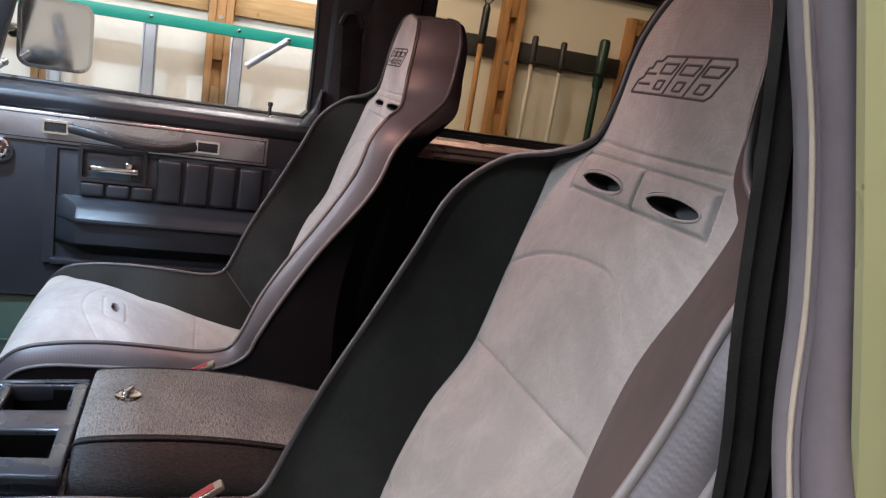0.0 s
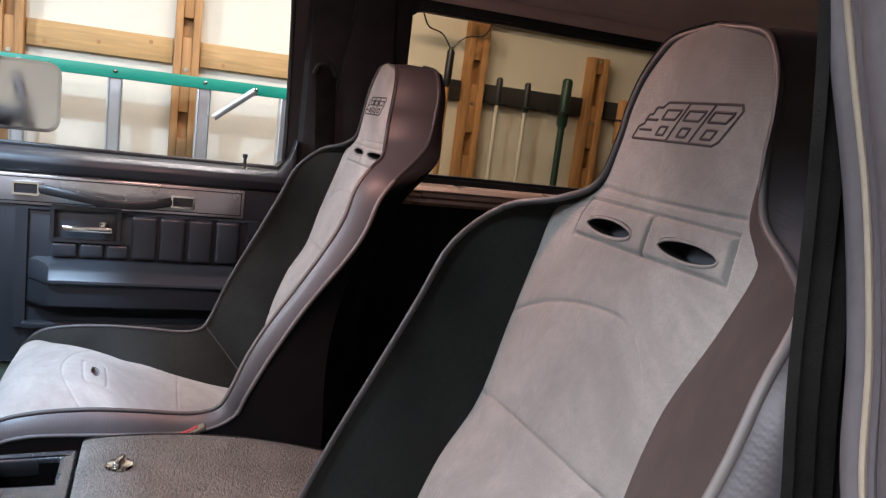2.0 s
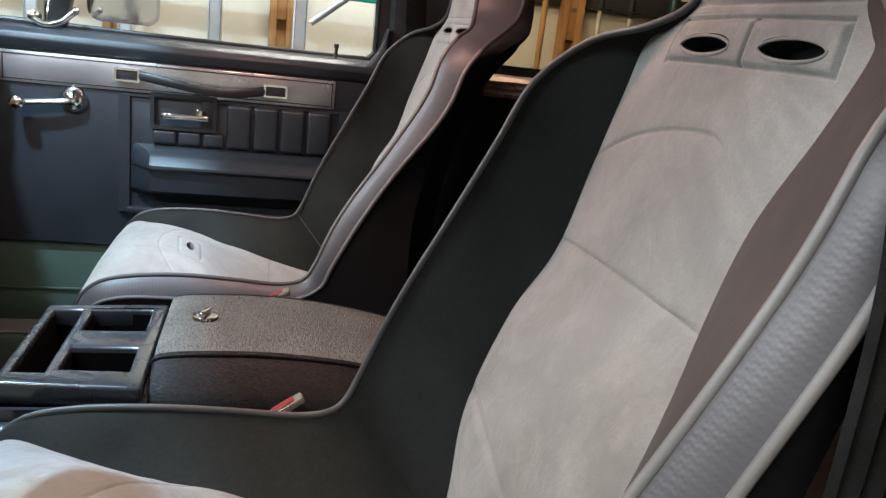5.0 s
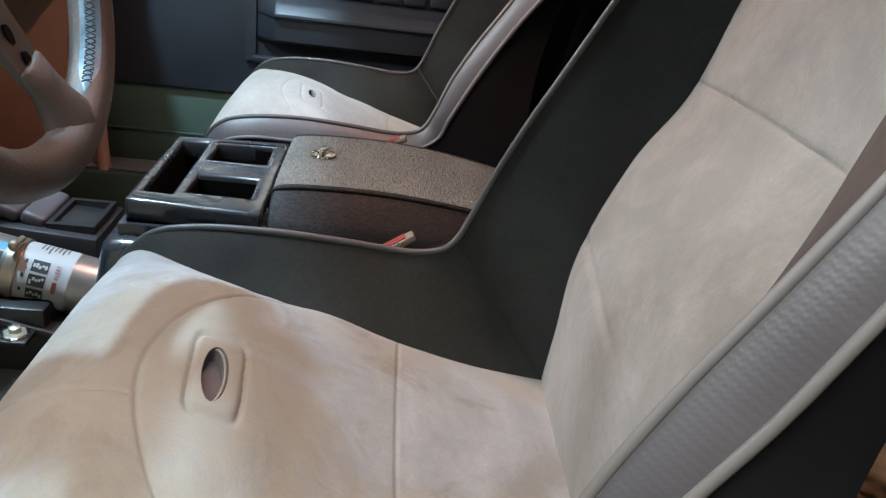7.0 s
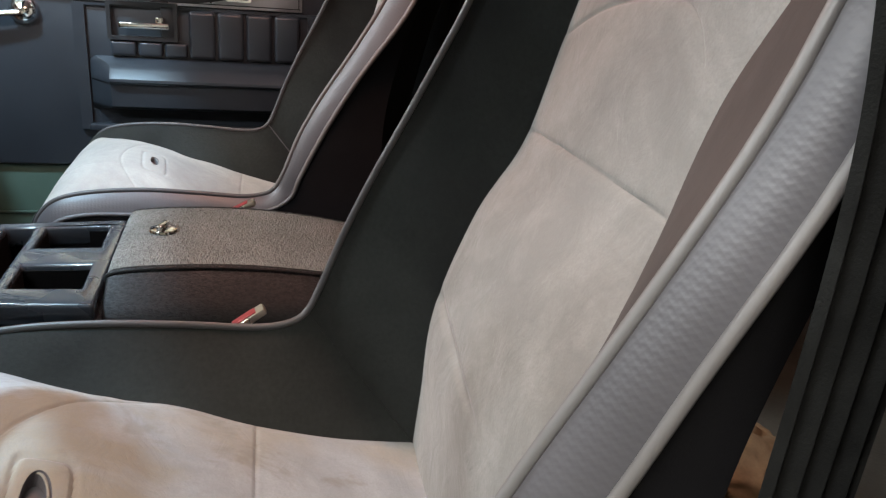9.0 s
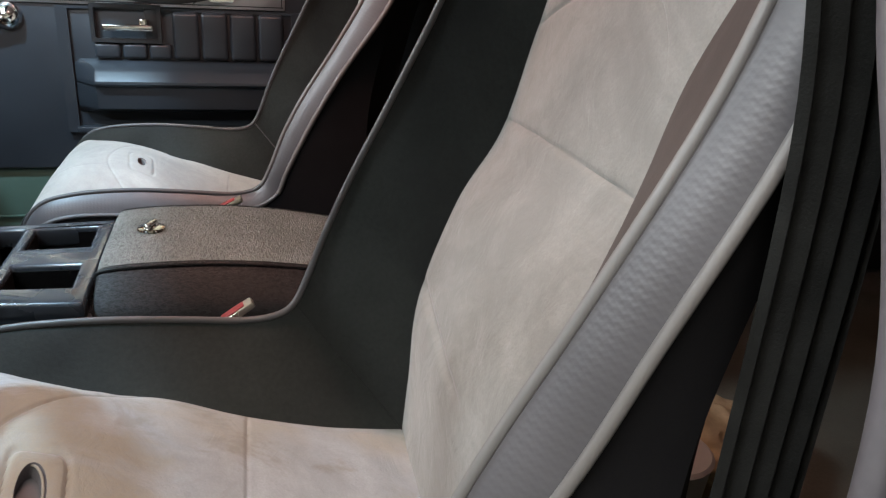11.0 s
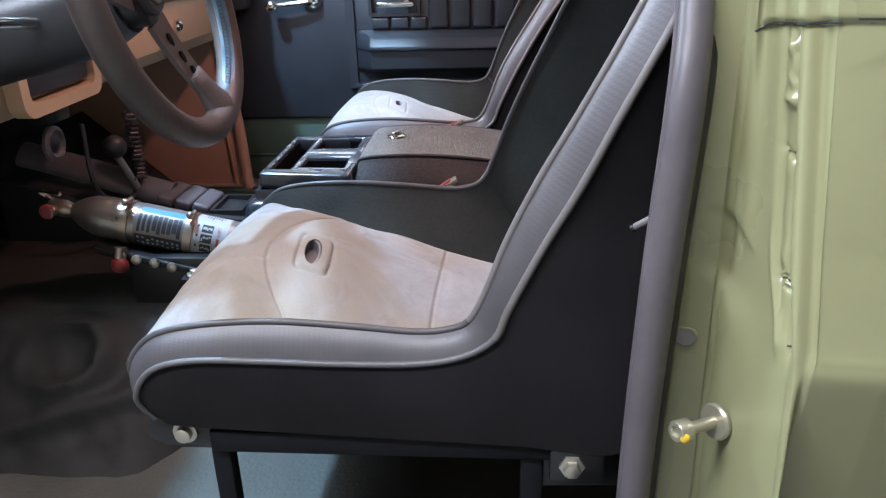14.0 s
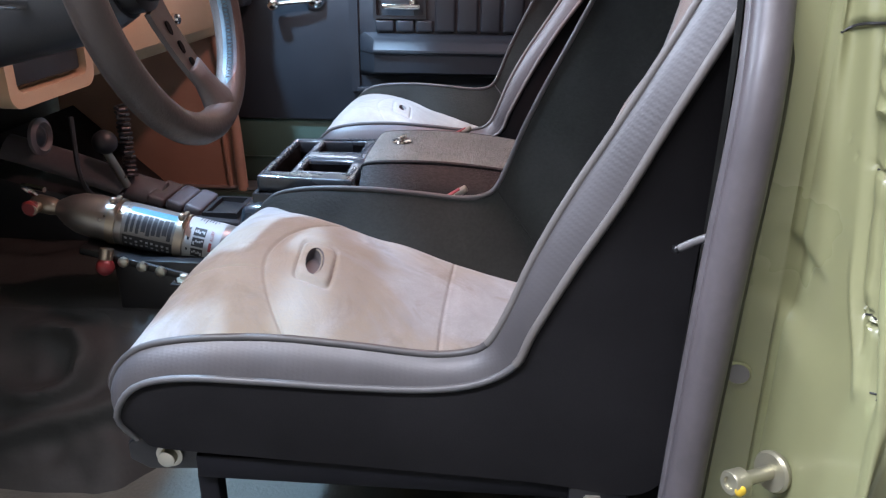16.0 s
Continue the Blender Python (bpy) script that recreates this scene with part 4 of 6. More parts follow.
def cushion_relief(x, y):
    """Depth of seams, pad and hole of the cushion, in metres along the normal."""
    h = 0.006 * max(0.0, 1 - (y / 0.19) ** 2) + 0.0016 * noise.noise(Vector((x * 22, y * 16, 0.7))) + 0.0007 * noise.noise(Vector((x * 55, y * 48, 2.7)))
    arc = 0.312 + 2.9 * (y + 0.02) ** 2
    if x < 0.45:
        h += dent(x - arc, 0.0020, 0.0022) + dent(x - arc, 0.009, 0.0010)
    if abs(x - 0.50) < 0.03:
        h += dent(x - 0.503 + 0.004 * math.cos(y * 9), 0.0018, 0.0020) + dent(x - 0.503, 0.008, 0.0008)
    if x < 0.33:
        h += dent(y + 0.066, 0.0018, 0.0018) * min(1.0, max(0.0, (arc - x) / 0.01))
    ex, ey = abs(x - 0.362 + 0.10 * (y + 0.025)), abs(y + 0.025)
    pad = ((ex / 0.0180) ** 6 + (ey / 0.044) ** 6) ** (1 / 6)
    if pad < 1.5:
        h += dent((pad - 1.0) * 0.019, 0.0020, 0.0026)
        if pad < 1:
            h += 0.0026 * (1 - pad**6)
    return h


def back_relief(z, y):
    i = int(np.searchsorted(BACK[:, 1], z))
    row = BACK[min(i, len(BACK) - 1)]
    h = 0.007 * max(0.0, 1 - ((y - row[12]) / max(row[2], 0.02)) ** 2)
    h += 0.0012 * noise.noise(Vector((z * 20, y * 17, 4.1)))
    arch = 0.782 - 1.4 * max(0.0, y - 0.005) ** 2 - 12.0 * max(0.0, 0.005 - y) ** 2
    if y > -0.06:
        h += (dent(z - arch, 0.0018, 0.0020) + dent(z - arch, 0.006, 0.0012)) * min(1.0, (y + 0.06) / 0.03)
    seam = z - (0.655 + 0.005 * math.sin((0.2 - y) * 9))
    h += dent(seam, 0.0017, 0.0020) + dent(seam, 0.006, 0.0012)
    if y > -0.03 and z < 0.56:
        h += dent(z - (0.497 - 0.15 * (0.16 - y)), 0.006, 0.004) * min(1.0, (y + 0.03) / 0.05)
    h += dent(z - (0.8775 + 0.25 * y * y), 0.0020, 0.0022)
    if 0.80 < z < 0.9:
        ez = abs(z - 0.8495) / 0.0175
        away = max(abs(y - 0.012) - 0.100 + 0.15 * (z - 0.8495), abs(z - 0.8495) - 0.0175)
        if away < 0.012:
            h += dent(away, 0.0019, 0.0024)
            if away < 0:
                h += 0.0022 * (1 - ez**4) * min(1.0, -away / 0.004)
                h += dent(y - 0.004, 0.0019, 0.0026)
    return h


# slots: centre along the sheet, centre across, half sizes, slant
CUSHION_SLOTS = [(0.3605, -0.0290, 0.0088, 0.030, -0.10)]
FAR_CUSHION = [(0.362, -0.025, 0.0065, 0.019, -0.10)]
BACK_SLOTS = [(0.8470, 0.058, 0.0078, 0.036, 0.0), (0.8470, -0.046, 0.0078, 0.033, 0.0)]
FAR_SLOTS = [(0.8560, 0.030, 0.0065, 0.036, 0.0), (0.8560, -0.066, 0.0065, 0.036, 0.0)]


def insert(lines, relief, key, slots, deep, columns=260, extra=7):
    """The padded suede insert as a fine sheet with its seams pressed in and its slots sunk."""
    rows = fine(lines[:, [0, 1, 2, 12, 13]], extra)
    u = np.linspace(-1, 1, columns + 1)
    if key == "x":
        # closer rows and columns round the slot
        ck, cy, rk, ry = slots[0][:4]
        close = fine(lines[:, [0, 1, 2, 12, 13]], extra * 4)
        rows = np.array([r for i, r in enumerate(close) if i % 4 == 0 or (i > 80 * 4 and abs(r[0] - ck) < rk + 0.006)])
        half = float(np.interp(ck, CUSHION[20:, 0], CUSHION[20:, 2]))
        u = np.unique(np.round(np.concatenate([u, np.linspace(cy - ry - 0.003, cy + ry + 0.003, 130) / half]), 5))
        columns = len(u) - 1
    grid = np.zeros((len(rows), columns + 1, 3))
    for i, (x, z, half, shift, sag) in enumerate(rows):
        grid[i, :, 0], grid[i, :, 1], grid[i, :, 2] = x, shift + half * u, z - sag * abs(u) ** 3
    du, dv = np.gradient(grid, axis=0), np.gradient(grid, axis=1)
    normal = np.cross(dv, du)
    normal /= np.linalg.norm(normal, axis=2, keepdims=True) + 1e-9
    flip = 1 if normal[len(rows) // 2, columns // 2] @ np.array([-0.5, 0, 1.0]) > 0 else -1
    axis = 0 if key == "x" else 2
    inside = np.zeros(grid.shape[:2], bool)
    for ck, cy, rk, ry, slant in slots:
        y = grid[:, :, 1] - cy
        k = grid[:, :, axis] - ck - slant * y
        e = np.hypot(k / rk, y / ry)
        cell_k, cell_y = abs(du[:, :, axis]) + 1e-6, abs(dv[:, :, 1]) + 1e-6
        away = abs(1 - 1 / np.maximum(e, 0.05))
        near = (e > 0.4) & (e < 2.0) & (np.hypot(k * away / cell_k, y * away / cell_y) < 0.80)
        push = np.where(near, 1 / np.maximum(e, 0.05) - 1, 0.0)
        grid += du * (k * push / np.where(abs(du[:, :, axis]) < 1e-6, 1e9, du[:, :, axis]))[:, :, None]
        grid[:, :, 1] += y * push
        inside |= (e < 1) & ~near
    bm, verts = bmesh.new(), []
    for i in range(len(rows)):
        line = []
        for j in range(columns + 1):
            h = relief(grid[i, j, axis], grid[i, j, 1]) * min(1.0, (1 - abs(u[j])) * 12 + 0.15)
            if inside[i, j]:
                h = -deep
            line.append(bm.verts.new(Vector(grid[i, j] + flip * normal[i, j] * h)))
        verts.append(line)
    for i in range(len(rows) - 1):
        for j in range(columns):
            f = bm.faces.new((verts[i][j], verts[i][j + 1], verts[i + 1][j + 1], verts[i + 1][j]))
            f.material_index = 1 if inside[i : i + 2, j : j + 2].any() else 0
    return bm


def strip(lines, a, b, side, cuts, bulge):
    """A band between two edge lines of one side: a, b are column triples (x, z, half)."""
    bm, rows = bmesh.new(), []
    for r in lines:
        pa = Vector((r[a], side * r[a + 2] + (r[12] if a == 0 else 0), r[a + 1] - (r[13] if a == 0 else 0)))
        pb = Vector((r[b], side * r[b + 2] + (r[12] if b == 0 else 0), r[b + 1]))
        out = Vector((-0.5, 0.5 * side, 0.6)).normalized()
        rows.append([bm.verts.new(pa.lerp(pb, k / cuts) + out * bulge * math.sin(math.pi * k / cuts)) for k in range(cuts + 1)])
    for p, q in zip(rows, rows[1:]):
        for k in range(cuts):
            bm.faces.new((p[k], p[k + 1], q[k + 1], q[k]))
    return bm


def edge_loop(column, other, near, every=2):
    """The line along one edge, up one side, over the head and down the other."""
    one = [Vector((r[column], r[column + 2], r[column + 1])) for r in other[::every]]
    return one + [Vector((r[column], -r[column + 2], r[column + 1])) for r in near[::every]][::-1]


def on_back(y, z, lift=0.0):
    """A point of the back's front face."""
    i = int(np.argmin(abs(BACK[:, 1] - z)))
    i = min(max(i, 1), len(BACK) - 2)
    x = np.interp(z, BACK[i - 1 : i + 2, 1], BACK[i - 1 : i + 2, 0])
    return Vector((x - lift - back_relief(z, y), y, z + lift * 0.2))


def badge(parent):
    """A pressed-in maker's mark, drawn as plain slanted outlines."""
    def line(points, closed=True):
        pts = points + [points[0]] if closed else points
        fine_pts = []
        for (y0, z0), (y1, z1) in zip(pts, pts[1:]):
            fine_pts += [(y0 + (y1 - y0) * t / 6, z0 + (z1 - z0) * t / 6) for t in range(6)]
        fine_pts.append(pts[-1])
        return tube([on_back(0.86 * y - (z - 0.942) * 0.53 - 0.002, 0.942 + 0.86 * (z - 0.943), -0.0003) for y, z in fine_pts], 0.0013, 6)
    # stepped outline of the whole mark, then the small panels inside it
    bms = [line([(0.071, 0.925), (-0.054, 0.925), (-0.058, 0.929), (-0.058, 0.956), (-0.053, 0.961), (0.044, 0.961), (0.048, 0.956), (0.058, 0.956), (0.058, 0.949), (0.064, 0.949), (0.064, 0.940), (0.071, 0.937)])]
    for c in (0.026, -0.008, -0.041):
        bms.append(line([(c + 0.012, 0.945), (c - 0.009, 0.945), (c - 0.011, 0.954), (c + 0.012, 0.954)]))
        bms.append(line([(c + 0.006, 0.930), (c - 0.006, 0.930), (c - 0.006, 0.938), (c + 0.006, 0.938)]))
    for y in (0.010, -0.024):
        bms.append(line([(y, 0.9255), (y, 0.9605)], False))
    for z in (0.934, 0.944):
        bms.append(line([(0.066, z), (0.044, z)], False))
    part("stitched_mark", join(*bms), "thread", parent, "dark stitched slanted mark")


def hump_at(z, lo, mid, hi):
    """Rises from lo to mid and falls to hi."""
    t = (z - lo) / (mid - lo) if z < mid else (hi - z) / (hi - mid)
    t = max(0.0, min(1.0, t))
    return t * t * (3 - 2 * t)


def slimmer(rows, columns, amount=1.0):
    """The passenger's seat: bolster on the camera's side flattened and back insert widened to fit its view."""
    out = rows.copy()
    for r in out:
        if 3 in columns:
            r[3] += amount * 0.024 * hump_at(r[4], 0.52, 0.765, 0.86)
            r[6] += amount * 0.026 * (amount > 0.5) * hump_at(r[7], 0.58, 0.755, 0.86)
        else:
            grow = 0.015 * hump_at(r[1], 0.40, 0.68, 0.85)
            r[2] += grow
            r[12] += grow
    return out


def make_seat(far):
    s = thing("bucket_seat", (0.45, 0.0, 0.345), "", "seat", "front seats")
    near = slimmer(slimmer(LINE, (3,)), ()) if far else slimmer(LINE, (3,), 0.42)
    other = slimmer(LINE, ()) if far else LINE
    c = part("cushion", insert(CUSHION, (lambda x, y: 0.5 * cushion_relief(x, y)) if far else cushion_relief, "x", FAR_CUSHION if far else CUSHION_SLOTS, 0.006), ("suede_lit" if far else "suede_cushion", "lining"), s, "pale suede cushion with a harness slot", angle=60)
    b = part("backrest", insert(slimmer(BACK, ()) if far else BACK, back_relief, "z", FAR_SLOTS if far else BACK_SLOTS, 0.016), ("suede_lit" if far else "suede", "hole"), s, "pale grey suede backrest with two harness slots", angle=60)
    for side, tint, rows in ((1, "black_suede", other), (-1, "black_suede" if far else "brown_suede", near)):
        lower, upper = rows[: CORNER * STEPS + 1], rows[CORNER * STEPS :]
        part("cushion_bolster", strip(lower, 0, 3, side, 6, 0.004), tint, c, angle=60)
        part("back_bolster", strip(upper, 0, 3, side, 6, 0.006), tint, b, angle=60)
        part("side_band", strip(rows, 3, 6, side, 4, 0.004), "vinyl", s, "ribbed grey vinyl band", angle=60)
        part("side_panel", strip(rows, 6, 9, side, 4, 0.004), "side", s, "dark vinyl side panel", angle=60)
    bm, rows = bmesh.new(), []
    for r in LINE[STEPS * CORNER - 4 :]:
        deep = 0.012 + 0.052 * soft(0.845 - r[10], 0.012) * soft(r[10] - 0.36, 0.012)
        rows.append([bm.verts.new((r[9] + deep * (1 - (k / 6 - 1) ** 4), r[11] * (k / 6 - 1), r[10])) for k in range(13)])
    for p, q in zip(rows, rows[1:]):
        for k in range(12):
            bm.faces.new((p[k], p[k + 1], q[k + 1], q[k]))
    part("back_shell", bm, "side", s, angle=60)
    bm, rows = bmesh.new(), []
    for r in LINE[: STEPS * CORNER + 2]:
        rows.append([bm.verts.new((r[9], r[11] * (2 * k / 4 - 1), r[10])) for k in range(5)])
    for p, q in zip(rows, rows[1:]):
        for k in range(4):
            bm.faces.new((p[k], p[k + 1], q[k + 1], q[k]))
    part("underside", bm, "side", s)
    # One cord cut into pale and dark runs, painting where light falls.
    run = [Vector((r[3], r[5], r[4])) for r in other[::2]]
    part("ridge_piping", tube(run, 0.0034, 12), "dark_piping", s, "piping along the bolster ridge, in its shaded tone")
    run = [Vector((r[3], -r[5], r[4])) for r in near[::2]]
    part("ridge_piping", tube(run[: CORNER * STEPS // 2 + 1], 0.0034, 12), "dark_piping", s, "piping along the cushion edge, in its shaded tone")
    part("ridge_piping", tube(run[CORNER * STEPS // 2 : 15 * STEPS // 2 + 1], 0.0034, 12), "ridge_grey", s, "piping along the bolster ridge, in its lit tone")
    part("ridge_piping", tube(run[15 * STEPS // 2 :], 0.0034, 12), "dark_piping", s, "piping round the headrest, in its shaded tone")
    for side, rows in ((1, other), (-1, near)):
        run = [Vector((r[6], side * r[8], r[7])) for r in rows[::2]]
        part("edge_piping", tube(run[: CORNER * STEPS // 2 + 1], 0.0031, 12), "mid_piping", s, "piping along the cushion's lower edge, in its shaded tone")
        part("edge_piping", tube(run[CORNER * STEPS // 2 : 15 * STEPS // 2 + 1], 0.0036, 12), "piping", s, "piping along the outer edge, in its lit tone")
        part("edge_piping", tube(run[15 * STEPS // 2 :], 0.0036, 12), "dark_piping", s, "piping round the back of the headrest, in its shaded tone")
    badge(b)
    for k, y, rk, ry, slant in FAR_CUSHION if far else CUSHION_SLOTS:
        pts = []
        for a in range(40):
            v = y + ry * math.sin(a * math.pi / 20)
            x = k + 1.03 * rk * math.cos(a * math.pi / 20) + slant * (v - y)
            z = float(np.interp(x, CUSHION[20:, 0], CUSHION[20:, 1]))
            half, sag = float(np.interp(x, CUSHION[20:, 0], CUSHION[20:, 2])), float(np.interp(x, CUSHION[20:, 0], CUSHION[20:, 13]))
            pts.append((x, v, z - sag * (abs(v) / half) ** 3 + cushion_relief(x, v) * (0.45 if far else 0.95) - 0.0020))
        part("slot_rim", tube(pts, 0.0010, 10, True), "suede" if far else "suede_cushion", c, "turned-in suede edge of the slot")
    for k, y, rk, ry, slant in FAR_SLOTS if far else BACK_SLOTS:
        pts = [on_back(y + ry * math.sin(a * math.pi / 20), k + rk * math.cos(a * math.pi / 20)) for a in range(40)]
        part("slot_rim", tube(pts, 0.0013, 8, True), "suede", b, "turned-in suede edge of the slot")
    for side, rows in ((1, other), (-1, near)):
        r = rows[CORNER * STEPS]
        pa, pb = Vector((r[0], side * r[2] + r[12], r[1])), Vector((r[3], side * r[5], r[4]))
        out = Vector((-0.5, 0.5 * side, 0.6)).normalized()
        part("bolster_seam", tube([pa.lerp(pb, q / 8) + out * 0.0052 * math.sin(math.pi * q / 8) for q in range(9)], 0.0013, 6), "dark_piping" if far else "black_suede", b)
    for side in (1, -1):
        y = side * 0.205
        part("front_bracket", join(prism([(0.222, 0.318), (0.222, 0.336), (0.238, 0.344), (0.335, 0.344), (0.335, 0.314), (0.24, 0.308)], "y", y - 0.004, y + 0.004, 0.002)), "dark_metal", s)
        part("rear_bracket", prism([(0.605, 0.285), (0.61, 0.318), (0.645, 0.332), (0.70, 0.350), (0.712, 0.34), (0.71, 0.275), (0.62, 0.270)], "y", y - 0.004, y + 0.004, 0.002), "dark_metal", s)
        part("rail", box(0.29, 0.68, y - 0.016, y + 0.016, 0.310, 0.336, 0.004), "shadow_steel", s, "black steel seat rail")
        part("leg", box(0.287, 0.307, y - 0.010, y + 0.010, FLOOR, 0.312, 0.003), "shadow_steel", s)
        part("leg", box(0.60, 0.622, y - 0.012, y + 0.012, FLOOR, 0.312, 0.003), "shadow_steel", s)
        part("bolt_tab", box(0.628, 0.680, y + side * 0.004, y + side * 0.020, 0.290, 0.326, 0.003), "dark_metal", s)
        for x, z, off in ((0.262, 0.327, 0.004), (0.649, 0.309, 0.020)):
            part("bolt", lathe([(0, 0.0125), (0.003, 0.0125), (0.0035, 0.0085), (0.010, 0.0080), (0.011, 0.0065)], (x, y + side * off, z), (x, y + side * (off + 0.022), z), 6 if x > 0.5 else 20), "zinc", s, "bright bolt head")
    return s


driver_seat = make_seat(False)
tagged(driver_seat, "high-back racing seat in stained, shadow-painted pale suede and black", "seat", "front seats")
driver_seat.location.y = -0.41
BASE[driver_seat.name] = driver_seat.location.copy()
passenger_seat = make_seat(True)
tagged(passenger_seat, "high-back racing seat in clean suede painted paler for its light, beside the passenger door", "seat", "front seats")
passenger_seat.location = (0.432, 0.458, 0.333)
BASE[passenger_seat.name] = passenger_seat.location.copy()

# ---- passenger door ----
door = thing("door_1", (0.2, 0.86, 0.10), "closed black-trimmed passenger door with a chrome crank", "door", kind="structure")
card = part("trim_panel", box(-0.34, 0.705, 0.822, 0.85, 0.315, 0.716, 0.006), "door_card", door, "black grained door card")
part("door_skin", box(-0.36, 0.715, 0.875, 0.945, 0.06, 0.755, 0.012), "green", door, "olive green outer door skin")
part("lower_steel", join(box(-0.34, 0.705, 0.835, 0.872, 0.10, 0.316, 0.006), box(-0.34, 0.705, 0.829, 0.84, 0.205, 0.209, 0.001)), "mint", door, "pale green bare painted lower door")
part("upper_sill", prism([(0.828, 0.712), (0.815, 0.720), (0.809, 0.738), (0.814, 0.750), (0.828, 0.7595), (0.862, 0.764), (0.905, 0.760), (0.905, 0.712)], "x", -0.34, 0.705, 0.003), "door_card", door, "padded black window sill", angle=50)
part("sill_end", prism([(0.65, 0.745), (0.68, 0.760), (0.70, 0.790), (0.715, 0.84), (0.715, 0.72), (0.65, 0.72)], "y", 0.815, 0.862, 0.006), "door_card", door)
plate = part("trim_plate", box(-0.062, 0.608, 0.8165, 0.824, 0.651, 0.713, 0.002), "brushed", door, "brushed metal trim plate")
for x0, x1, z0, z1 in ((-0.058, 0.604, 0.7055, 0.7075), (-0.058, 0.604, 0.6565, 0.6585), (0.600, 0.602, 0.6585, 0.7055), (-0.056, -0.054, 0.6585, 0.7055)):
    part("border", box(x0, x1, 0.8155, 0.8175, z0, z1), "ink", plate)
for x, z in ((0.181, 0.6855), (0.480, 0.680)):
    cap = part("strap_cap", ring(rounded(x - 0.0245, x + 0.0245, z - 0.0135, z + 0.0135, 0.003), rounded(x - 0.0205, x + 0.0205, z - 0.0095, z + 0.0095, 0.002), "y", 0.800, 0.8175), "chrome", door, "bright strap end cap")
    part("cap_inlay", box(x - 0.0205, x + 0.0205, 0.8025, 0.8165, z - 0.0095, z + 0.0095, 0.001), "ink", cap)
part("pull_strap", tube(spline([(0.200, 0.806, 0.687), (0.222, 0.796, 0.685), (0.27, 0.786, 0.679), (0.33, 0.782, 0.671), (0.385, 0.784, 0.669), (0.435, 0.794, 0.675), (0.462, 0.806, 0.680)], 6), 0.0095, 12, flat=0.40, up=(0, 1, 0)), "black_plastic", door, "black flexible pull strap")
# window crank
crank = part("window_crank", tube(spline([(0.072, 0.800, 0.623), (0.045, 0.797, 0.620), (0.01, 0.795, 0.6165), (-0.022, 0.795, 0.613)], 5), 0.0068, 10, flat=0.75), "chrome", door, "chrome window crank")
part("hub", lathe([(0, 0.027), (0.006, 0.027), (0.014, 0.022), (0.022, 0.015), (0.026, 0.006)], (0.076, 0.822, 0.624), (0.076, 0.70, 0.624), 28), "chrome", crank)
part("boss", lathe([(0, 0.008), (0.003, 0.013), (0.016, 0.0145), (0.024, 0.0135), (0.028, 0.008)], (-0.022, 0.800, 0.613), (-0.022, 0.70, 0.613), 20), "chrome", crank)
# moulded field with ribs, handle and armrest
part("moulded_frame", ring([(0.163, 0.395), (0.640, 0.395), (0.640, 0.648), (0.163, 0.648)], [(0.185, 0.405), (0.620, 0.405), (0.620, 0.643), (0.185, 0.643)], "y", 0.812, 0.824), "door_card", door)
part("moulded_field", box(0.180, 0.625, 0.8185, 0.8235, 0.40, 0.645, 0.001), "door_card", door)
for x0, x1 in ((0.381, 0.433), (0.437, 0.490), (0.494, 0.547), (0.551, 0.604)):
    part("rib", box(x0, x1, 0.804, 0.822, 0.548, 0.643, 0.008, 4), "door_card", door)
for x0, x1 in ((0.230, 0.278), (0.282, 0.329), (0.333, 0.377)):
    part("rib", box(x0, x1, 0.806, 0.822, 0.548, 0.578, 0.006, 3), "door_card", door)
handle = part("door_handle", ring(rounded(0.226, 0.360, 0.580, 0.655, 0.004), rounded(0.234, 0.352, 0.588, 0.648, 0.004), "y", 0.804, 0.822), "black_plastic", door)
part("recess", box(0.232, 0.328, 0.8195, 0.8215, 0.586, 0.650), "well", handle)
part("recess_step", box(0.328, 0.354, 0.810, 0.8215, 0.586, 0.650, 0.002), "black_plastic", handle)
part("lever", join(box(0.249, 0.345, 0.792, 0.800, 0.604, 0.617, 0.0035, 3), box(0.318, 0.334, 0.797, 0.820, 0.604, 0.628, 0.003)), "chrome", handle, "chrome release lever")
bm, rows = bmesh.new(), []
for z, y in ((0.400, 0.8195), (0.438, 0.815), (0.443, 0.800), (0.448, 0.776), (0.453, 0.769), (0.470, 0.767), (0.4955, 0.765), (0.4985, 0.764), (0.5005, 0.758), (0.505, 0.754), (0.510, 0.7545), (0.526, 0.768), (0.531, 0.774), (0.537, 0.786), (0.546, 0.822)):
    f = (0.822 - y) / 0.061
    plan = [(0.184, 0.822), (0.184 + 0.004 * f, 0.822 - 0.10 * (0.822 - y)), (0.184 + 0.047 * min(1.0, f + 0.25), y + 0.003 * f), (0.184 + 0.054 * min(1.0, f + 0.25), y), (0.40, y - 0.001), (0.588, y), (0.594, y + 0.006 * f), (0.594, 0.822)]
    rows.append([bm.verts.new((px, min(py, 0.822), z)) for px, py in plan])
for p, q in zip(rows, rows[1:]):
    for k in range(len(p) - 1):
        bm.faces.new((p[k], p[k + 1], q[k + 1], q[k]))
part("armrest", bm, "door_card", door, "moulded black armrest with a bin under its ledge", angle=25)
part("pocket_floor", box(0.18, 0.62, 0.800, 0.822, 0.395, 0.408, 0.003), "door_card", door)
part("screw", ball((0.20, 0.83, 0.302), 0.004, 8), "zinc", door)
lock = part("lock_knob", lathe([(0, 0.010), (0.003, 0.010), (0.004, 0.004), (0.022, 0.0035), (0.024, 0.0055), (0.032, 0.005)], (0.606, 0.850, 0.760), (0.606, 0.850, 0.85), 14), "ink", door)
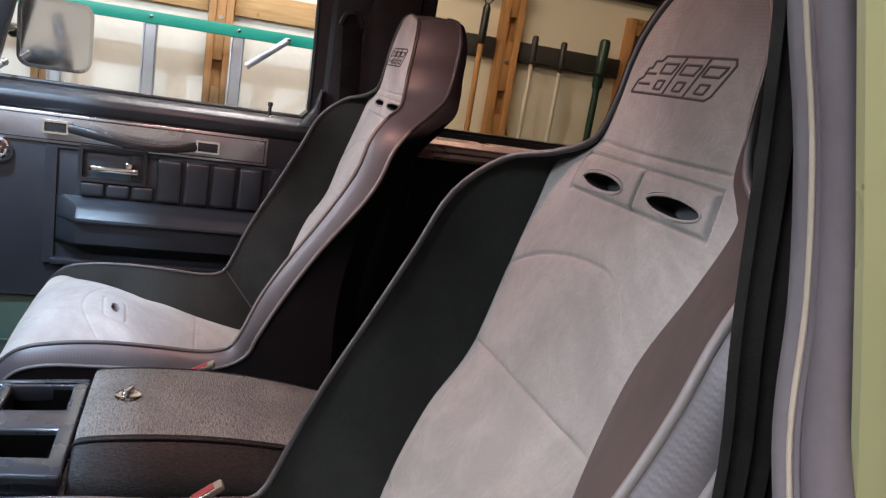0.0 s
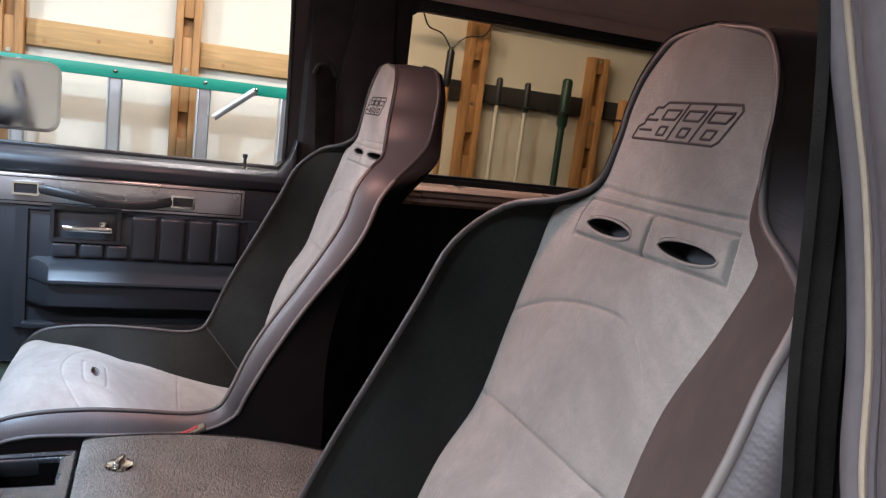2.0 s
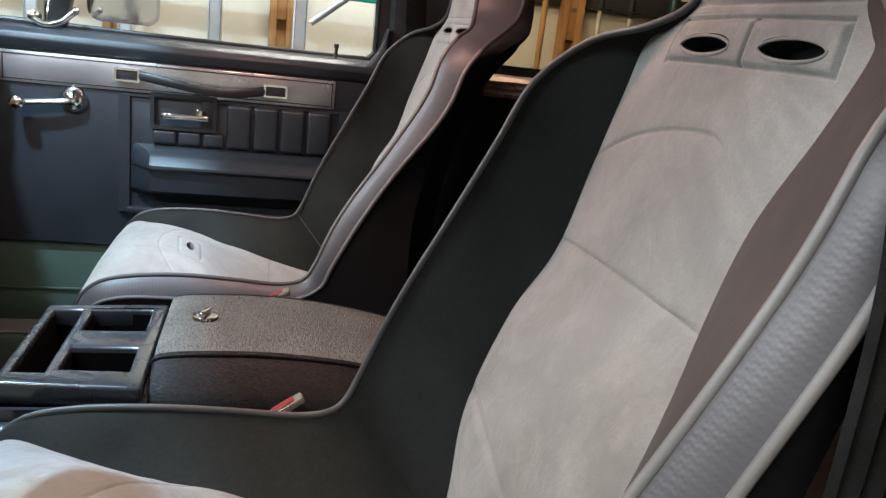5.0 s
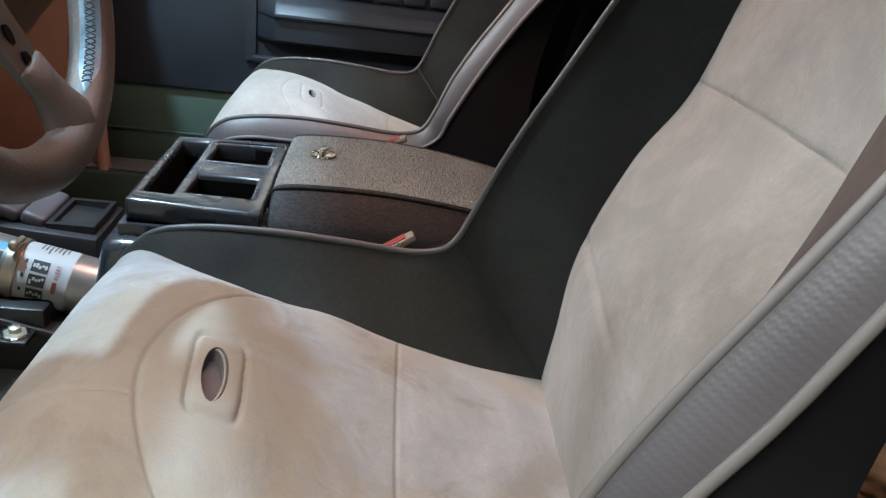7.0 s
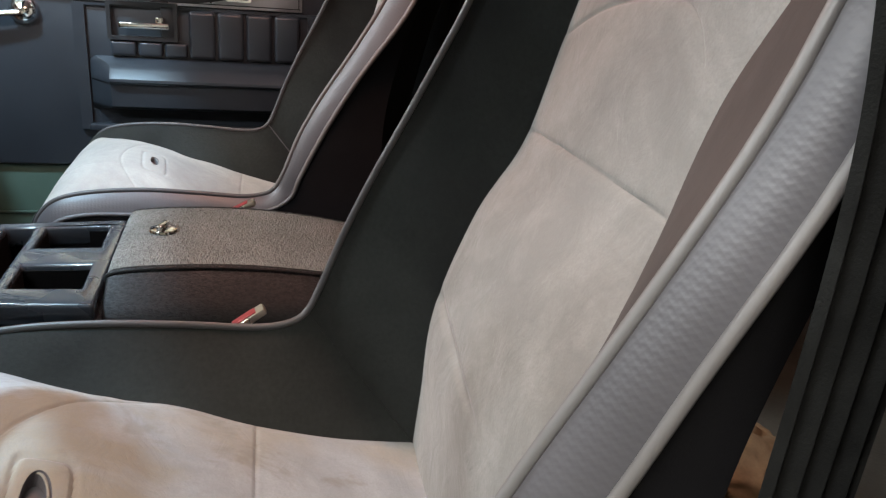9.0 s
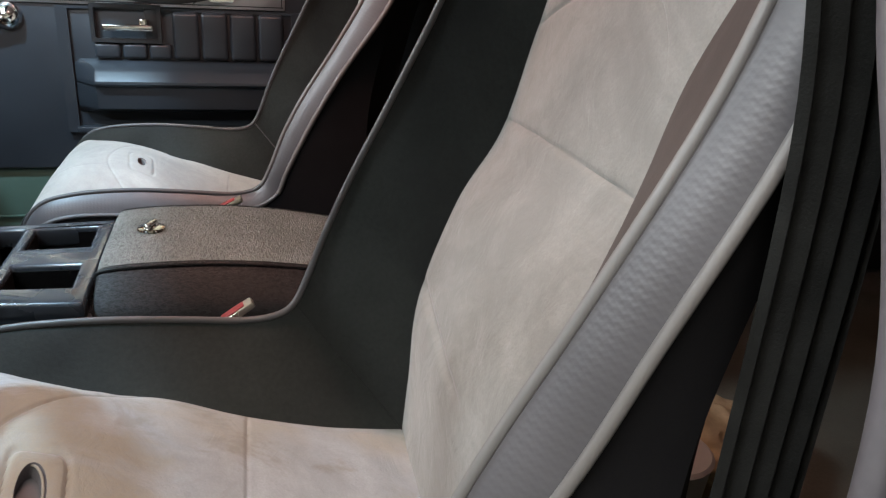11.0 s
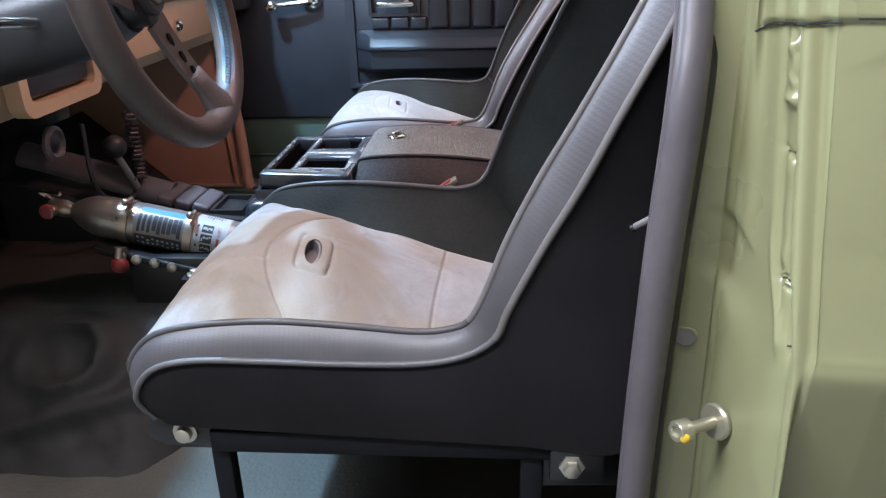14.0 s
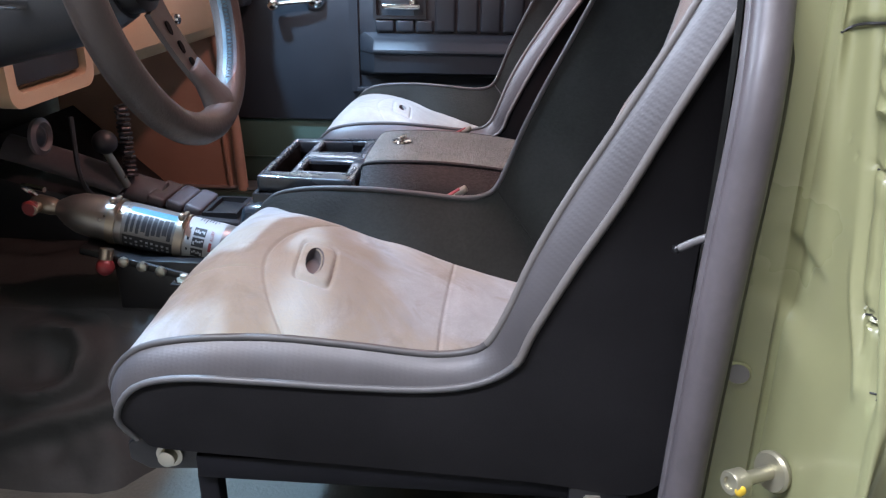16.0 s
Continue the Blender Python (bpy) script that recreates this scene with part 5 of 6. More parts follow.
part("ferrule", lathe([(0, 0.012), (0.002, 0.013), (0.004, 0.010)], (0.606, 0.850, 0.760), (0.606, 0.850, 0.80), 18), "chrome", lock)
# window frame, vent window and glass
outer = [(-0.19, 0.745), (-0.10, 0.740), (0.70, 0.735), (0.745, 0.78), (0.74, 1.20), (0.72, 1.235), (0.05, 1.235), (0.01, 1.21), (-0.17, 0.83), (-0.19, 0.79)]
inner = [(-0.112, 0.778), (-0.095, 0.7705), (0.675, 0.7655), (0.700, 0.79), (0.690, 1.17), (0.67, 1.195), (0.085, 1.195), (0.060, 1.18), (-0.119, 0.815), (-0.122, 0.795)]
part("window_frame", ring(outer, inner, "y", 0.862, 0.905), "black_plastic", door, "black painted window frame")
part("window_seal", tube(spline([(p[0] + (0.006 if p[0] < 0.4 else -0.006), 0.868, p[1]) for p in inner], 5, True), 0.006, 8, True), "ink", door)
part("division_bar", prism([(0.014, 0.760), (0.050, 0.760), (0.150, 1.20), (0.110, 1.20)], "y", 0.855, 0.892, 0.003), "black_plastic", door, "black vent window bar")
part("vent_pane", prism([(-0.115, 0.765), (0.020, 0.765), (0.115, 1.19), (0.065, 1.19)], "y", 0.878, 0.881), "clear", door).visible_shadow = False
part("pane", prism([(0.045, 0.760), (0.695, 0.760), (0.69, 1.19), (0.145, 1.19)], "y", 0.884, 0.887), "clear", door).visible_shadow = False
latch = part("vent_latch", join(tube(spline([(0.0, 0.845, 0.775), (0.02, 0.838, 0.768), (0.05, 0.835, 0.776), (0.075, 0.836, 0.797)], 5), 0.0065, 10), ball((0.078, 0.836, 0.800), 0.008, 10)), "chrome", door, "chrome vent window latch")
part("pivot", lathe([(0, 0.013), (0.014, 0.012), (0.018, 0.006)], (-0.004, 0.86, 0.781), (-0.004, 0.80, 0.777), 16), "chrome", latch)
MIRROR_TURN = Matrix.Translation((0.129, 1.085, 0.86)) @ Matrix.Rotation(radians(5.5), 4, "Z") @ Matrix.Translation((-0.129, -1.085, -0.86))
mirror = thing("door_mirror", (0.13, 1.08, 0.77), "square chrome mirror outside the passenger window", "mirror")
part("shell", turned(prism(rounded(0.052, 0.206, 0.782, 0.938, 0.028), "y", 1.085, 1.115, 0.010), MIRROR_TURN), "chrome", mirror)
part("mirror_rim", turned(ring(rounded(0.050, 0.208, 0.780, 0.940, 0.030), rounded(0.058, 0.200, 0.788, 0.932, 0.024), "y", 1.078, 1.090), MIRROR_TURN), "chrome", mirror)
part("mirror_glass", turned(prism(rounded(0.057, 0.201, 0.787, 0.933, 0.024), "y", 1.082, 1.085), MIRROR_TURN), "mirror", mirror)
part("arm", tube(spline([(0.06, 1.10, 0.86), (0.02, 1.05, 0.86), (0.0, 0.97, 0.82), (0.0, 0.95, 0.76)], 5), 0.012, 10), "chrome", mirror)
part("bolt", ball((0.042, 1.082, 0.855), 0.014, 12), "dark_metal", mirror)
guide = thing("belt_guide", (0.75, 0.82, 0.98), "black seat belt guide on the pillar", "belt guide")
part("loop", tube(spline([(0.735, 0.800, 0.985), (0.742, 0.79, 1.005), (0.765, 0.79, 1.008), (0.78, 0.80, 0.985)], 5), 0.009, 10, flat=0.7), "black_plastic", guide)
part("webbing", tube([(0.758, 0.797, 1.0), (0.775, 0.795, 0.75), (0.79, 0.795, 0.35)], 0.022, 8, flat=0.06, up=(0, 1, 0)), "belt", guide)

# ---- console ----
con = thing("centre_console", (0.4, -0.02, 0.27), "black moulded centre console with cup wells and a padded lid", "console")
def shell(rows, corner):
    """Stacked rounded rectangles (z, x0, x1, y0, y1) skinned into one wall, closed inside to out."""
    bm, loops = bmesh.new(), []
    for z, x0, x1, y0, y1 in rows:
        loops.append([bm.verts.new((x, y, z)) for x, y in rounded(x0, x1, y0, y1, corner)])
    for lo, hi in zip(loops, loops[1:] + loops[:1]):
        for i in range(len(lo)):
            j = (i + 1) % len(lo)
            bm.faces.new((lo[i], lo[j], hi[j], hi[i]))
    return bm
SHELL = [(0.200, 0.146, 0.790, -0.180, 0.134), (0.290, 0.164, 0.786, -0.178, 0.130), (0.370, 0.180, 0.782, -0.174, 0.122), (0.396, 0.184, 0.780, -0.171, 0.118), (0.404, 0.186, 0.779, -0.169, 0.116), (0.410, 0.190, 0.778, -0.165, 0.112), (0.413, 0.195, 0.777, -0.160, 0.107), (0.414, 0.204, 0.775, -0.152, 0.100), (0.380, 0.204, 0.775, -0.152, 0.100), (0.200, 0.200, 0.775, -0.160, 0.110)]
part("body", shell(SHELL, 0.016), "console", con, "black plastic console body", angle=35)
part("rear_body", box(0.352, 0.772, -0.150, 0.098, 0.38, 0.418, 0.006), "console", con)
part("skirt", ring([(0.201, -0.150), (0.352, -0.150), (0.352, 0.099), (0.201, 0.099)], [(0.206, -0.144), (0.344, -0.144), (0.344, 0.094), (0.206, 0.090)], "z", 0.380, 0.4262), "console", con)
def tray(z_low, z_high, outline, holes):
    """A plate with rectangular wells through it, made of bars between the wells."""
    xs = sorted({v for h in holes for v in h[:2]} | {outline[0], outline[1]})
    ys = sorted({v for h in holes for v in h[2:]} | {outline[2], outline[3]})
    bm = bmesh.new()
    grid = {}
    def vert(i, j, z):
        key = (i, j, z)
        if key not in grid:
            x, y = xs[i], ys[j]
            f = (x - outline[0]) / (outline[1] - outline[0])
            grid[key] = bm.verts.new((x, -0.024 + (y + 0.024) * (0.90 + 0.10 * f), z))
        return grid[key]
    def open_at(i, j):
        if not (0 <= i < len(xs) - 1 and 0 <= j < len(ys) - 1):
            return True
        x, y = (xs[i] + xs[i + 1]) / 2, (ys[j] + ys[j + 1]) / 2
        return any(h[0] < x < h[1] and h[2] < y < h[3] for h in holes)
    for i in range(len(xs) - 1):
        for j in range(len(ys) - 1):
            if open_at(i, j):
                continue
            for z in (z_low, z_high):
                bm.faces.new([vert(i + a, j + b, z) for a, b in ((0, 0), (1, 0), (1, 1), (0, 1))])
            for di, dj, e in ((-1, 0, ((0, 0), (0, 1))), (1, 0, ((1, 0), (1, 1))), (0, -1, ((0, 0), (1, 0))), (0, 1, ((0, 1), (1, 1)))):
                if open_at(i + di, j + dj):
                    (a, b), (c, d) = e
                    bm.faces.new((vert(i + a, j + b, z_low), vert(i + c, j + d, z_low), vert(i + c, j + d, z_high), vert(i + a, j + b, z_high)))
    bmesh.ops.recalc_face_normals(bm, faces=bm.faces)
    sharp = [e for e in bm.edges if len(e.link_faces) == 2 and e.calc_face_angle(0) > 0.6]
    bmesh.ops.bevel(bm, geom=sharp, offset=0.0042, segments=4, profile=0.5, affect="EDGES")
    return bm
part("tray", tray(0.424, 0.450, (0.204, 0.348, -0.148, 0.100), [(0.215, 0.247, -0.118, 0.083), (0.259, 0.330, -0.108, -0.043), (0.259, 0.330, 0.008, 0.081)]), "console", con, "glossy black tray with three wells")
# Near-black floors and liners paint the shade inside the tray's wells.
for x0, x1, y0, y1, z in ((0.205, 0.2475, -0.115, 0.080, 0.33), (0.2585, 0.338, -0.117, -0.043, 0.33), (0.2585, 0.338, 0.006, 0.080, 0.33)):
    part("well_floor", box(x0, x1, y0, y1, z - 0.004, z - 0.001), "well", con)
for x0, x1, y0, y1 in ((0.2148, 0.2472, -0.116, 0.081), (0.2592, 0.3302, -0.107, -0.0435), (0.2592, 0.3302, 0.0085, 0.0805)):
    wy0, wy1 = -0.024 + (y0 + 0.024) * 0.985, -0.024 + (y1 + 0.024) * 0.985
    part("well_shade_liner", ring([(x0 - 0.004, wy0 - 0.004), (x1 + 0.004, wy0 - 0.004), (x1 + 0.004, wy1 + 0.004), (x0 - 0.004, wy1 + 0.004)], [(x0 + 0.001, wy0 + 0.001), (x1 - 0.001, wy0 + 0.001), (x1 - 0.001, wy1 - 0.001), (x0 + 0.001, wy1 - 0.001)], "z", 0.331, 0.4425), "well", con)
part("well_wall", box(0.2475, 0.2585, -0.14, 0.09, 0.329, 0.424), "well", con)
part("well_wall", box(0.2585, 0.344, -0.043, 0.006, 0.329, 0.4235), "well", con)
lid_profile = [(0.352, 0.424), (0.352, 0.452), (0.358, 0.4605), (0.40, 0.4645), (0.48, 0.4640), (0.56, 0.4560), (0.63, 0.443), (0.70, 0.424)]
LID = fine(lid_profile[1:], 5)
bm, rows = bmesh.new(), []
for x, z in LID:
    low = 0.418 - 0.004 * (x > 0.6)
    top = max(z - 0.001, low + 0.004)
    drop = top - low
    line = [(0.118, low), (0.119, low + 0.5 * drop), (0.116, low + 0.9 * drop), (0.110, top), (-0.084, top), (-0.094, low + 0.93 * drop), (-0.108, low + 0.74 * drop), (-0.126, low + 0.42 * drop), (-0.138, low + 0.16 * drop), (-0.140, low)]
    rows.append([bm.verts.new((x, y, zz)) for y, zz in line])
for p, q in zip(rows, rows[1:]):
    for k in range(9):
        bm.faces.new((p[k], p[k + 1], q[k + 1], q[k]))
bm.faces.new(rows[0])
bm.faces.new(rows[-1][::-1])
part("lid_body", bm, "lid_side", con, "black leather lid side, coloured darker for shade", angle=50)
bm = bmesh.new()
rows = []
for x, z in LID:
    rows.append([bm.verts.new((x, -0.089 + 0.201 * k / 20, z + 0.003 - 0.006 * abs(k / 10 - 1) ** 6)) for k in range(21)])
for p, q in zip(rows, rows[1:]):
    for k in range(20):
        bm.faces.new((p[k], p[k + 1], q[k + 1], q[k]))
part("lid_top", bm, "lid", con, "worn black leather lid top, coloured paler for its sheen", angle=60)
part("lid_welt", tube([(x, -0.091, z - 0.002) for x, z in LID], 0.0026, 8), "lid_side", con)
knob = part("lid_latch", lathe([(0, 0.0150), (0.0015, 0.0160), (0.0035, 0.0150), (0.0045, 0.010)], (0.400, 0.010, 0.4675), (0.400, 0.010, 0.60), 28), "chrome", con, "chrome turn latch")
part("thumb_turn", turned(box(-0.0125, 0.0125, -0.0040, 0.0040, -0.002, 0.0062, 0.0026, 3), pose(0.400, 0.010, 0.472, 0, 0, 70)), "chrome", knob)
for place, turn in (((0.495, -0.168, 0.440), (0, -32, 8)), ((0.487, 0.125, 0.458), (0, -28, 0))):
    bk = thing("belt_buckle", (place[0], place[1], place[2] - 0.03), "seat belt buckle with a red release button", "belt buckle", "belt buckles")
    m = pose(*place, *turn)
    part("stalk", turned(box(-0.075, -0.01, -0.008, 0.008, -0.006, 0.001, 0.003), m), "dark_metal", bk)
    part("case", turned(box(-0.018, 0.020, -0.0075, 0.0075, -0.005, 0.003, 0.0025), m), "zinc", bk)
    part("button", turned(box(-0.015, 0.011, -0.0055, 0.0055, 0.0025, 0.0042, 0.001), m), "red", bk, "red plastic button")

# ---- dash and controls ----
dash = thing("dashboard", (-0.25, 0.0, 0.50), "tan and black dashboard with a glovebox", "dashboard")
part("top_pad", prism([(-0.60, 0.70), (-0.60, 0.80), (-0.40, 0.815), (-0.16, 0.80), (-0.115, 0.775), (-0.105, 0.745), (-0.125, 0.715), (-0.17, 0.70)], "y", -0.78, 0.80, 0.008, 3), "black_plastic", dash, "black padded dash top", angle=50)
part("lower_panel", prism([(-0.20, 0.700), (-0.135, 0.705), (-0.128, 0.64), (-0.132, 0.575), (-0.150, 0.545), (-0.20, 0.535)], "y", -0.70, 0.79, 0.006, 3), "tan", dash, "tan lower dash panel", angle=50)
part("trim_strip", box(-0.16, -0.10, -0.10, 0.795, 0.672, 0.712, 0.004), "brushed", dash, "brushed metal dash strip")
gb = part("glovebox_door", box(-0.1325, -0.122, 0.16, 0.62, 0.572, 0.662, 0.004), "tan", dash)
part("glovebox_knob", lathe([(0, 0.012), (0.004, 0.013), (0.012, 0.010), (0.015, 0.004)], (-0.122, 0.405, 0.612), (0.0, 0.405, 0.612), 18), "chrome", gb, "chrome knob")
rd = part("radio_face", box(-0.128, -0.112, -0.175, 0.005, 0.575, 0.665, 0.006), "ink", dash, "glossy black control panel")
for i in range(5):
    part("slider_mark", box(-0.1125, -0.1105, -0.10 + 0.018 * i, -0.09 + 0.018 * i, 0.628, 0.632), "zinc", rd)
part("bezel", ring(rounded(-0.20, 0.028, 0.548, 0.690, 0.025), rounded(-0.180, 0.008, 0.568, 0.670, 0.015), "x", -0.130, -0.104), "tan", dash, "tan bezel")
part("cluster_hood", prism([(-0.30, 0.70), (-0.13, 0.70), (-0.07, 0.80), (-0.10, 0.845), (-0.30, 0.85)], "y", -0.66, -0.14, 0.02, 3), "black_plastic", dash, "black instrument hood")
end = part("end_cap", prism([(-0.20, 0.60), (-0.082, 0.61), (-0.074, 0.66), (-0.073, 0.755), (-0.088, 0.785), (-0.20, 0.80)], "y", 0.735, 0.803, 0.006, 3), "black_plastic", dash)
part("end_plate", box(-0.150, -0.0705, 0.750, 0.8045, 0.668, 0.713, 0.002), "brushed", end, "brushed metal plate on the dash end")
kick = thing("kick_panel", (-0.25, 0.72, 0.12), "brown plastic kick panel in the passenger footwell", "kick panel")
part("panel", prism([(-0.60, 0.10), (-0.13, 0.10), (-0.135, 0.30), (-0.150, 0.44), (-0.165, 0.56), (-0.60, 0.56)], "y", 0.735, 0.755, 0.004), "brown", kick)
part("flange", tube(spline([(-0.118, 0.722, 0.10), (-0.124, 0.725, 0.20), (-0.130, 0.728, 0.32), (-0.148, 0.73, 0.45), (-0.162, 0.73, 0.55)], 5), 0.014, 10), "brown", kick)
part("inner_rib", tube(spline([(-0.155, 0.73, 0.11), (-0.162, 0.73, 0.25), (-0.175, 0.733, 0.42)], 5), 0.006, 8), "brown", kick)
part("toe_cover", prism([(-0.60, 0.28), (-0.36, 0.14), (-0.34, 0.16), (-0.56, 0.36)], "y", 0.30, 0.735, 0.004), "tunnel_mat", kick)
col = thing("steering_wheel", (0.2, -0.385, 0.76), "black leather steering wheel with drilled spokes, stitching and a painted blue sheen", "steering wheel")
HUB, TILT_W, RIM = Vector((0.214, -0.403, 0.738)), radians(13), 0.156
AX = Vector((math.cos(TILT_W), 0, math.sin(TILT_W)))
SIDE_W = Vector((0, 1, 0))
UP_W = AX.cross(SIDE_W) * 1.0
if UP_W.z < 0:
    UP_W = -UP_W
def on_wheel(angle, r, lift=0.0):
    """A point of the wheel: angle from straight right (towards the passenger), turning up."""
    return HUB + r * (math.cos(radians(angle)) * SIDE_W + math.sin(radians(angle)) * UP_W) + AX * lift
part("rim", tube([on_wheel(a, RIM) for a in range(0, 360, 5)], 0.0168, 14, True), "wheel", col, "black leather rim")
# Strip on the rim that carries the painted bluish highlight.
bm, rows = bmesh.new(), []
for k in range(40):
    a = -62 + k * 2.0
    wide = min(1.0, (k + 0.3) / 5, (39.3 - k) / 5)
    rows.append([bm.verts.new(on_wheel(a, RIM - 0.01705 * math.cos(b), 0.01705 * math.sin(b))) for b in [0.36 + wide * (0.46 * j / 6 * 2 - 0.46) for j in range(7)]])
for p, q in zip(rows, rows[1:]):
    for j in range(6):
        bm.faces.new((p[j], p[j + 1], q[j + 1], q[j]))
part("grip_sheen", bm, "blue_leather", col, "pale blue strip painting the rim's bluish reflection", angle=60)
for k in range(38):
    a = -58 + k * 2.0
    for b0, b1 in ((0.16, 0.56), (0.56, 0.16)):
        p = [on_wheel(a + da, RIM - 0.0172 * math.cos(b), 0.0172 * math.sin(b)) for da, b in ((0, b0), (1.5, b1))]
        part("stitch", tube(p, 0.0006, 4), "dark_rubber", col)
for ang in (-72, 48, 168):
    bm = bmesh.new()
    rows = []
    for i in range(9):
        r = 0.03 + (RIM - 0.045) * i / 8
        w = 0.021 - 0.006 * i / 8
        across = (on_wheel(ang + 90, 1) - HUB)
        c = on_wheel(ang, r, -0.022 + 0.02 * (i / 8) ** 1.5)
        rows.append([bm.verts.new(c + across * w * s + AX * t) for s, t in ((-1, -0.003), (1, -0.003), (1, 0.003), (-1, 0.003))])
    for p, q in zip(rows, rows[1:]):
        for j in range(4):
            bm.faces.new((p[j], p[(j + 1) % 4], q[(j + 1) % 4], q[j]))
    bm.faces.new(rows[0])
    bm.faces.new(rows[-1])
    sp = part("spoke", bm, "spoke", col, "brown-black metal spoke")
    bm, rows = bmesh.new(), []
    for r, w, t, lift in ((0.098, 0.0165, 0.0040, -0.010), (0.100, 0.0180, 0.0060, -0.0095), (0.115, 0.0185, 0.0085, -0.007), (0.130, 0.0210, 0.0115, -0.004), (0.142, 0.0265, 0.0145, -0.0015), (0.152, 0.034, 0.0160, 0.0), (0.158, 0.040, 0.0150, 0.0)):
        c, across = on_wheel(ang, r, lift), on_wheel(ang + 90, 1) - HUB
        rows.append([bm.verts.new(c + across * w * math.cos(j * math.pi / 8) + AX * t * math.sin(j * math.pi / 8)) for j in range(16)])
    for p, q in zip(rows, rows[1:]):
        for j in range(16):
            bm.faces.new((p[j], p[(j + 1) % 16], q[(j + 1) % 16], q[j]))
    bm.faces.new(rows[0])
    part("spoke_cover", bm, "wheel", sp, "black leather sleeve", angle=60)
    for r in (0.055, 0.078, 0.098):
        i = (r - 0.03) / (RIM - 0.045)
        c = on_wheel(ang, r, -0.022 + 0.02 * i**1.5)
        across, down = on_wheel(ang + 90, 1) - HUB, on_wheel(ang, 1) - HUB
        hole_bm = lathe([(-0.0035, 0.0042), (0.0042, 0.0042)], (0, 0, 0), (0, 0, 1), 14)
        turn = Matrix((across, down, AX)).transposed().to_4x4()
        turn.translation = c
        part("spoke_hole", turned(hole_bm, turn @ Matrix.Diagonal((1, 1.9, 1, 1))), "well", sp)
part("hub", lathe([(-0.05, 0.030), (-0.032, 0.032), (-0.020, 0.034), (-0.017, 0.028)], HUB, HUB + AX, 28), "dark_metal", col)
horn = part("horn_button", lathe([(-0.018, 0.024), (-0.011, 0.024), (-0.008, 0.021), (-0.007, 0.002)], HUB, HUB + AX, 28), "ink", col)
part("horn_cap", lathe([(-0.008, 0.013), (-0.0055, 0.013), (-0.004, 0.010), (-0.0035, 0.002)], HUB, HUB + AX, 24), "zinc", horn, "bright round cap")
part("column", lathe([(0.04, 0.036), (0.08, 0.050), (0.36, 0.054), (0.46, 0.045)], HUB, HUB - AX, 24), "black_plastic", col, "black steering column")
part("stalk", tube(spline([tuple(HUB - AX * 0.12 + Vector((0, -0.05, 0.0))), tuple(HUB - AX * 0.13 + Vector((0, -0.12, 0.01))), tuple(HUB - AX * 0.13 + Vector((0, -0.19, 0.02)))], 5), 0.006, 10), "chrome", col, "chrome turn signal stalk")
# extinguisher on its bracket
ext = thing("fire_extinguisher", (0.0, -0.10, 0.30), "polished metal fire extinguisher strapped beside the console", "fire extinguisher")
A, B = Vector((-0.115, -0.112, 0.380)), Vector((0.215, -0.100, 0.304))
part("bottle", lathe([(-0.005, 0.012), (0.0, 0.016), (0.012, 0.024), (0.030, 0.0315), (0.055, 0.0345), (0.31, 0.0345), (0.325, 0.030), (0.33, 0.01)], A, B, 36), "bottle", ext, "polished cylinder")
u = (B - A).normalized()
def on_bottle(d, ang, r=0.0348):
    """A point of the bottle's side: d along it, ang degrees round it from straight up towards the driver."""
    up = (Vector((0, 0, 1)) - u * u.z).normalized()
    out = up.cross(u)
    if out.y > 0:
        out = -out
    return A + u * d + r * (math.cos(radians(ang)) * up + math.sin(radians(ang)) * out)
def wrap(d0, d1, a0, a1, r=0.0350):
    bm = bmesh.new()
    n = max(2, int(abs(a1 - a0) / 8))
    lo = [bm.verts.new(on_bottle(d0, a0 + (a1 - a0) * i / n, r)) for i in range(n + 1)]
    hi = [bm.verts.new(on_bottle(d1, a0 + (a1 - a0) * i / n, r)) for i in range(n + 1)]
    for i in range(n):
        bm.faces.new((lo[i], lo[i + 1], hi[i + 1], hi[i]))
    return bm
part("front_label", wrap(0.105, 0.186, -40, 150), "silver_label", ext, "silver label with dark blocks")
part("blue_band", wrap(0.112, 0.182, 12, 30, 0.0353), "blue", ext)
# Black lower half paints label print and the bottle's shaded underside together.
part("dark_lower_panel", wrap(0.108, 0.184, 92, 150, 0.0352), "ink", ext, "black lower half of the label: print and painted underside shade")
rnd = random.Random(7)
for i in range(9):
    d = 0.111 + 0.0080 * i
    a0 = 33 + rnd.uniform(0, 5)
    part("label_bar", wrap(d, d + rnd.uniform(0.0045, 0.0068), a0, a0 + rnd.uniform(38, 58), 0.0354), "ink", ext)
    for q in range(2):
        a1 = 98 + 14 * q + rnd.uniform(0, 6)
        part("label_bar", wrap(d + 0.001, d + 0.0048, a1, a1 + rnd.uniform(4, 8), 0.0356), "white", ext)
part("rear_label", wrap(0.200, 0.254, -30, 150), "white", ext, "white instruction label")
for i in range(3):
    a0 = 33 + 27 * i
    part("picture_block", wrap(0.213, 0.231, a0, a0 + 22, 0.0354), "ink", ext)
    part("text_bar", wrap(0.205, 0.208, a0 + 2, a0 + 9, 0.0354), "ink", ext)
    for q in range(5):
        d, a1 = 0.2145 + 0.0031 * q, a0 + rnd.uniform(3, 10)
        part("picture_blot", wrap(d, d + 0.0026, a1, a1 + rnd.uniform(4, 9), 0.0357), "white", ext)
for i in range(7):
    part("text_bar", wrap(0.214 + 0.0045 * i, 0.2155 + 0.0045 * i, -22 + rnd.uniform(0, 4), 8 + rnd.uniform(-6, 6), 0.0354), "ink", ext)
part("red_bar", wrap(0.2385, 0.2430, 66, 88, 0.0354), "red", ext)
word = bpy.data.curves.new("alert", "FONT")
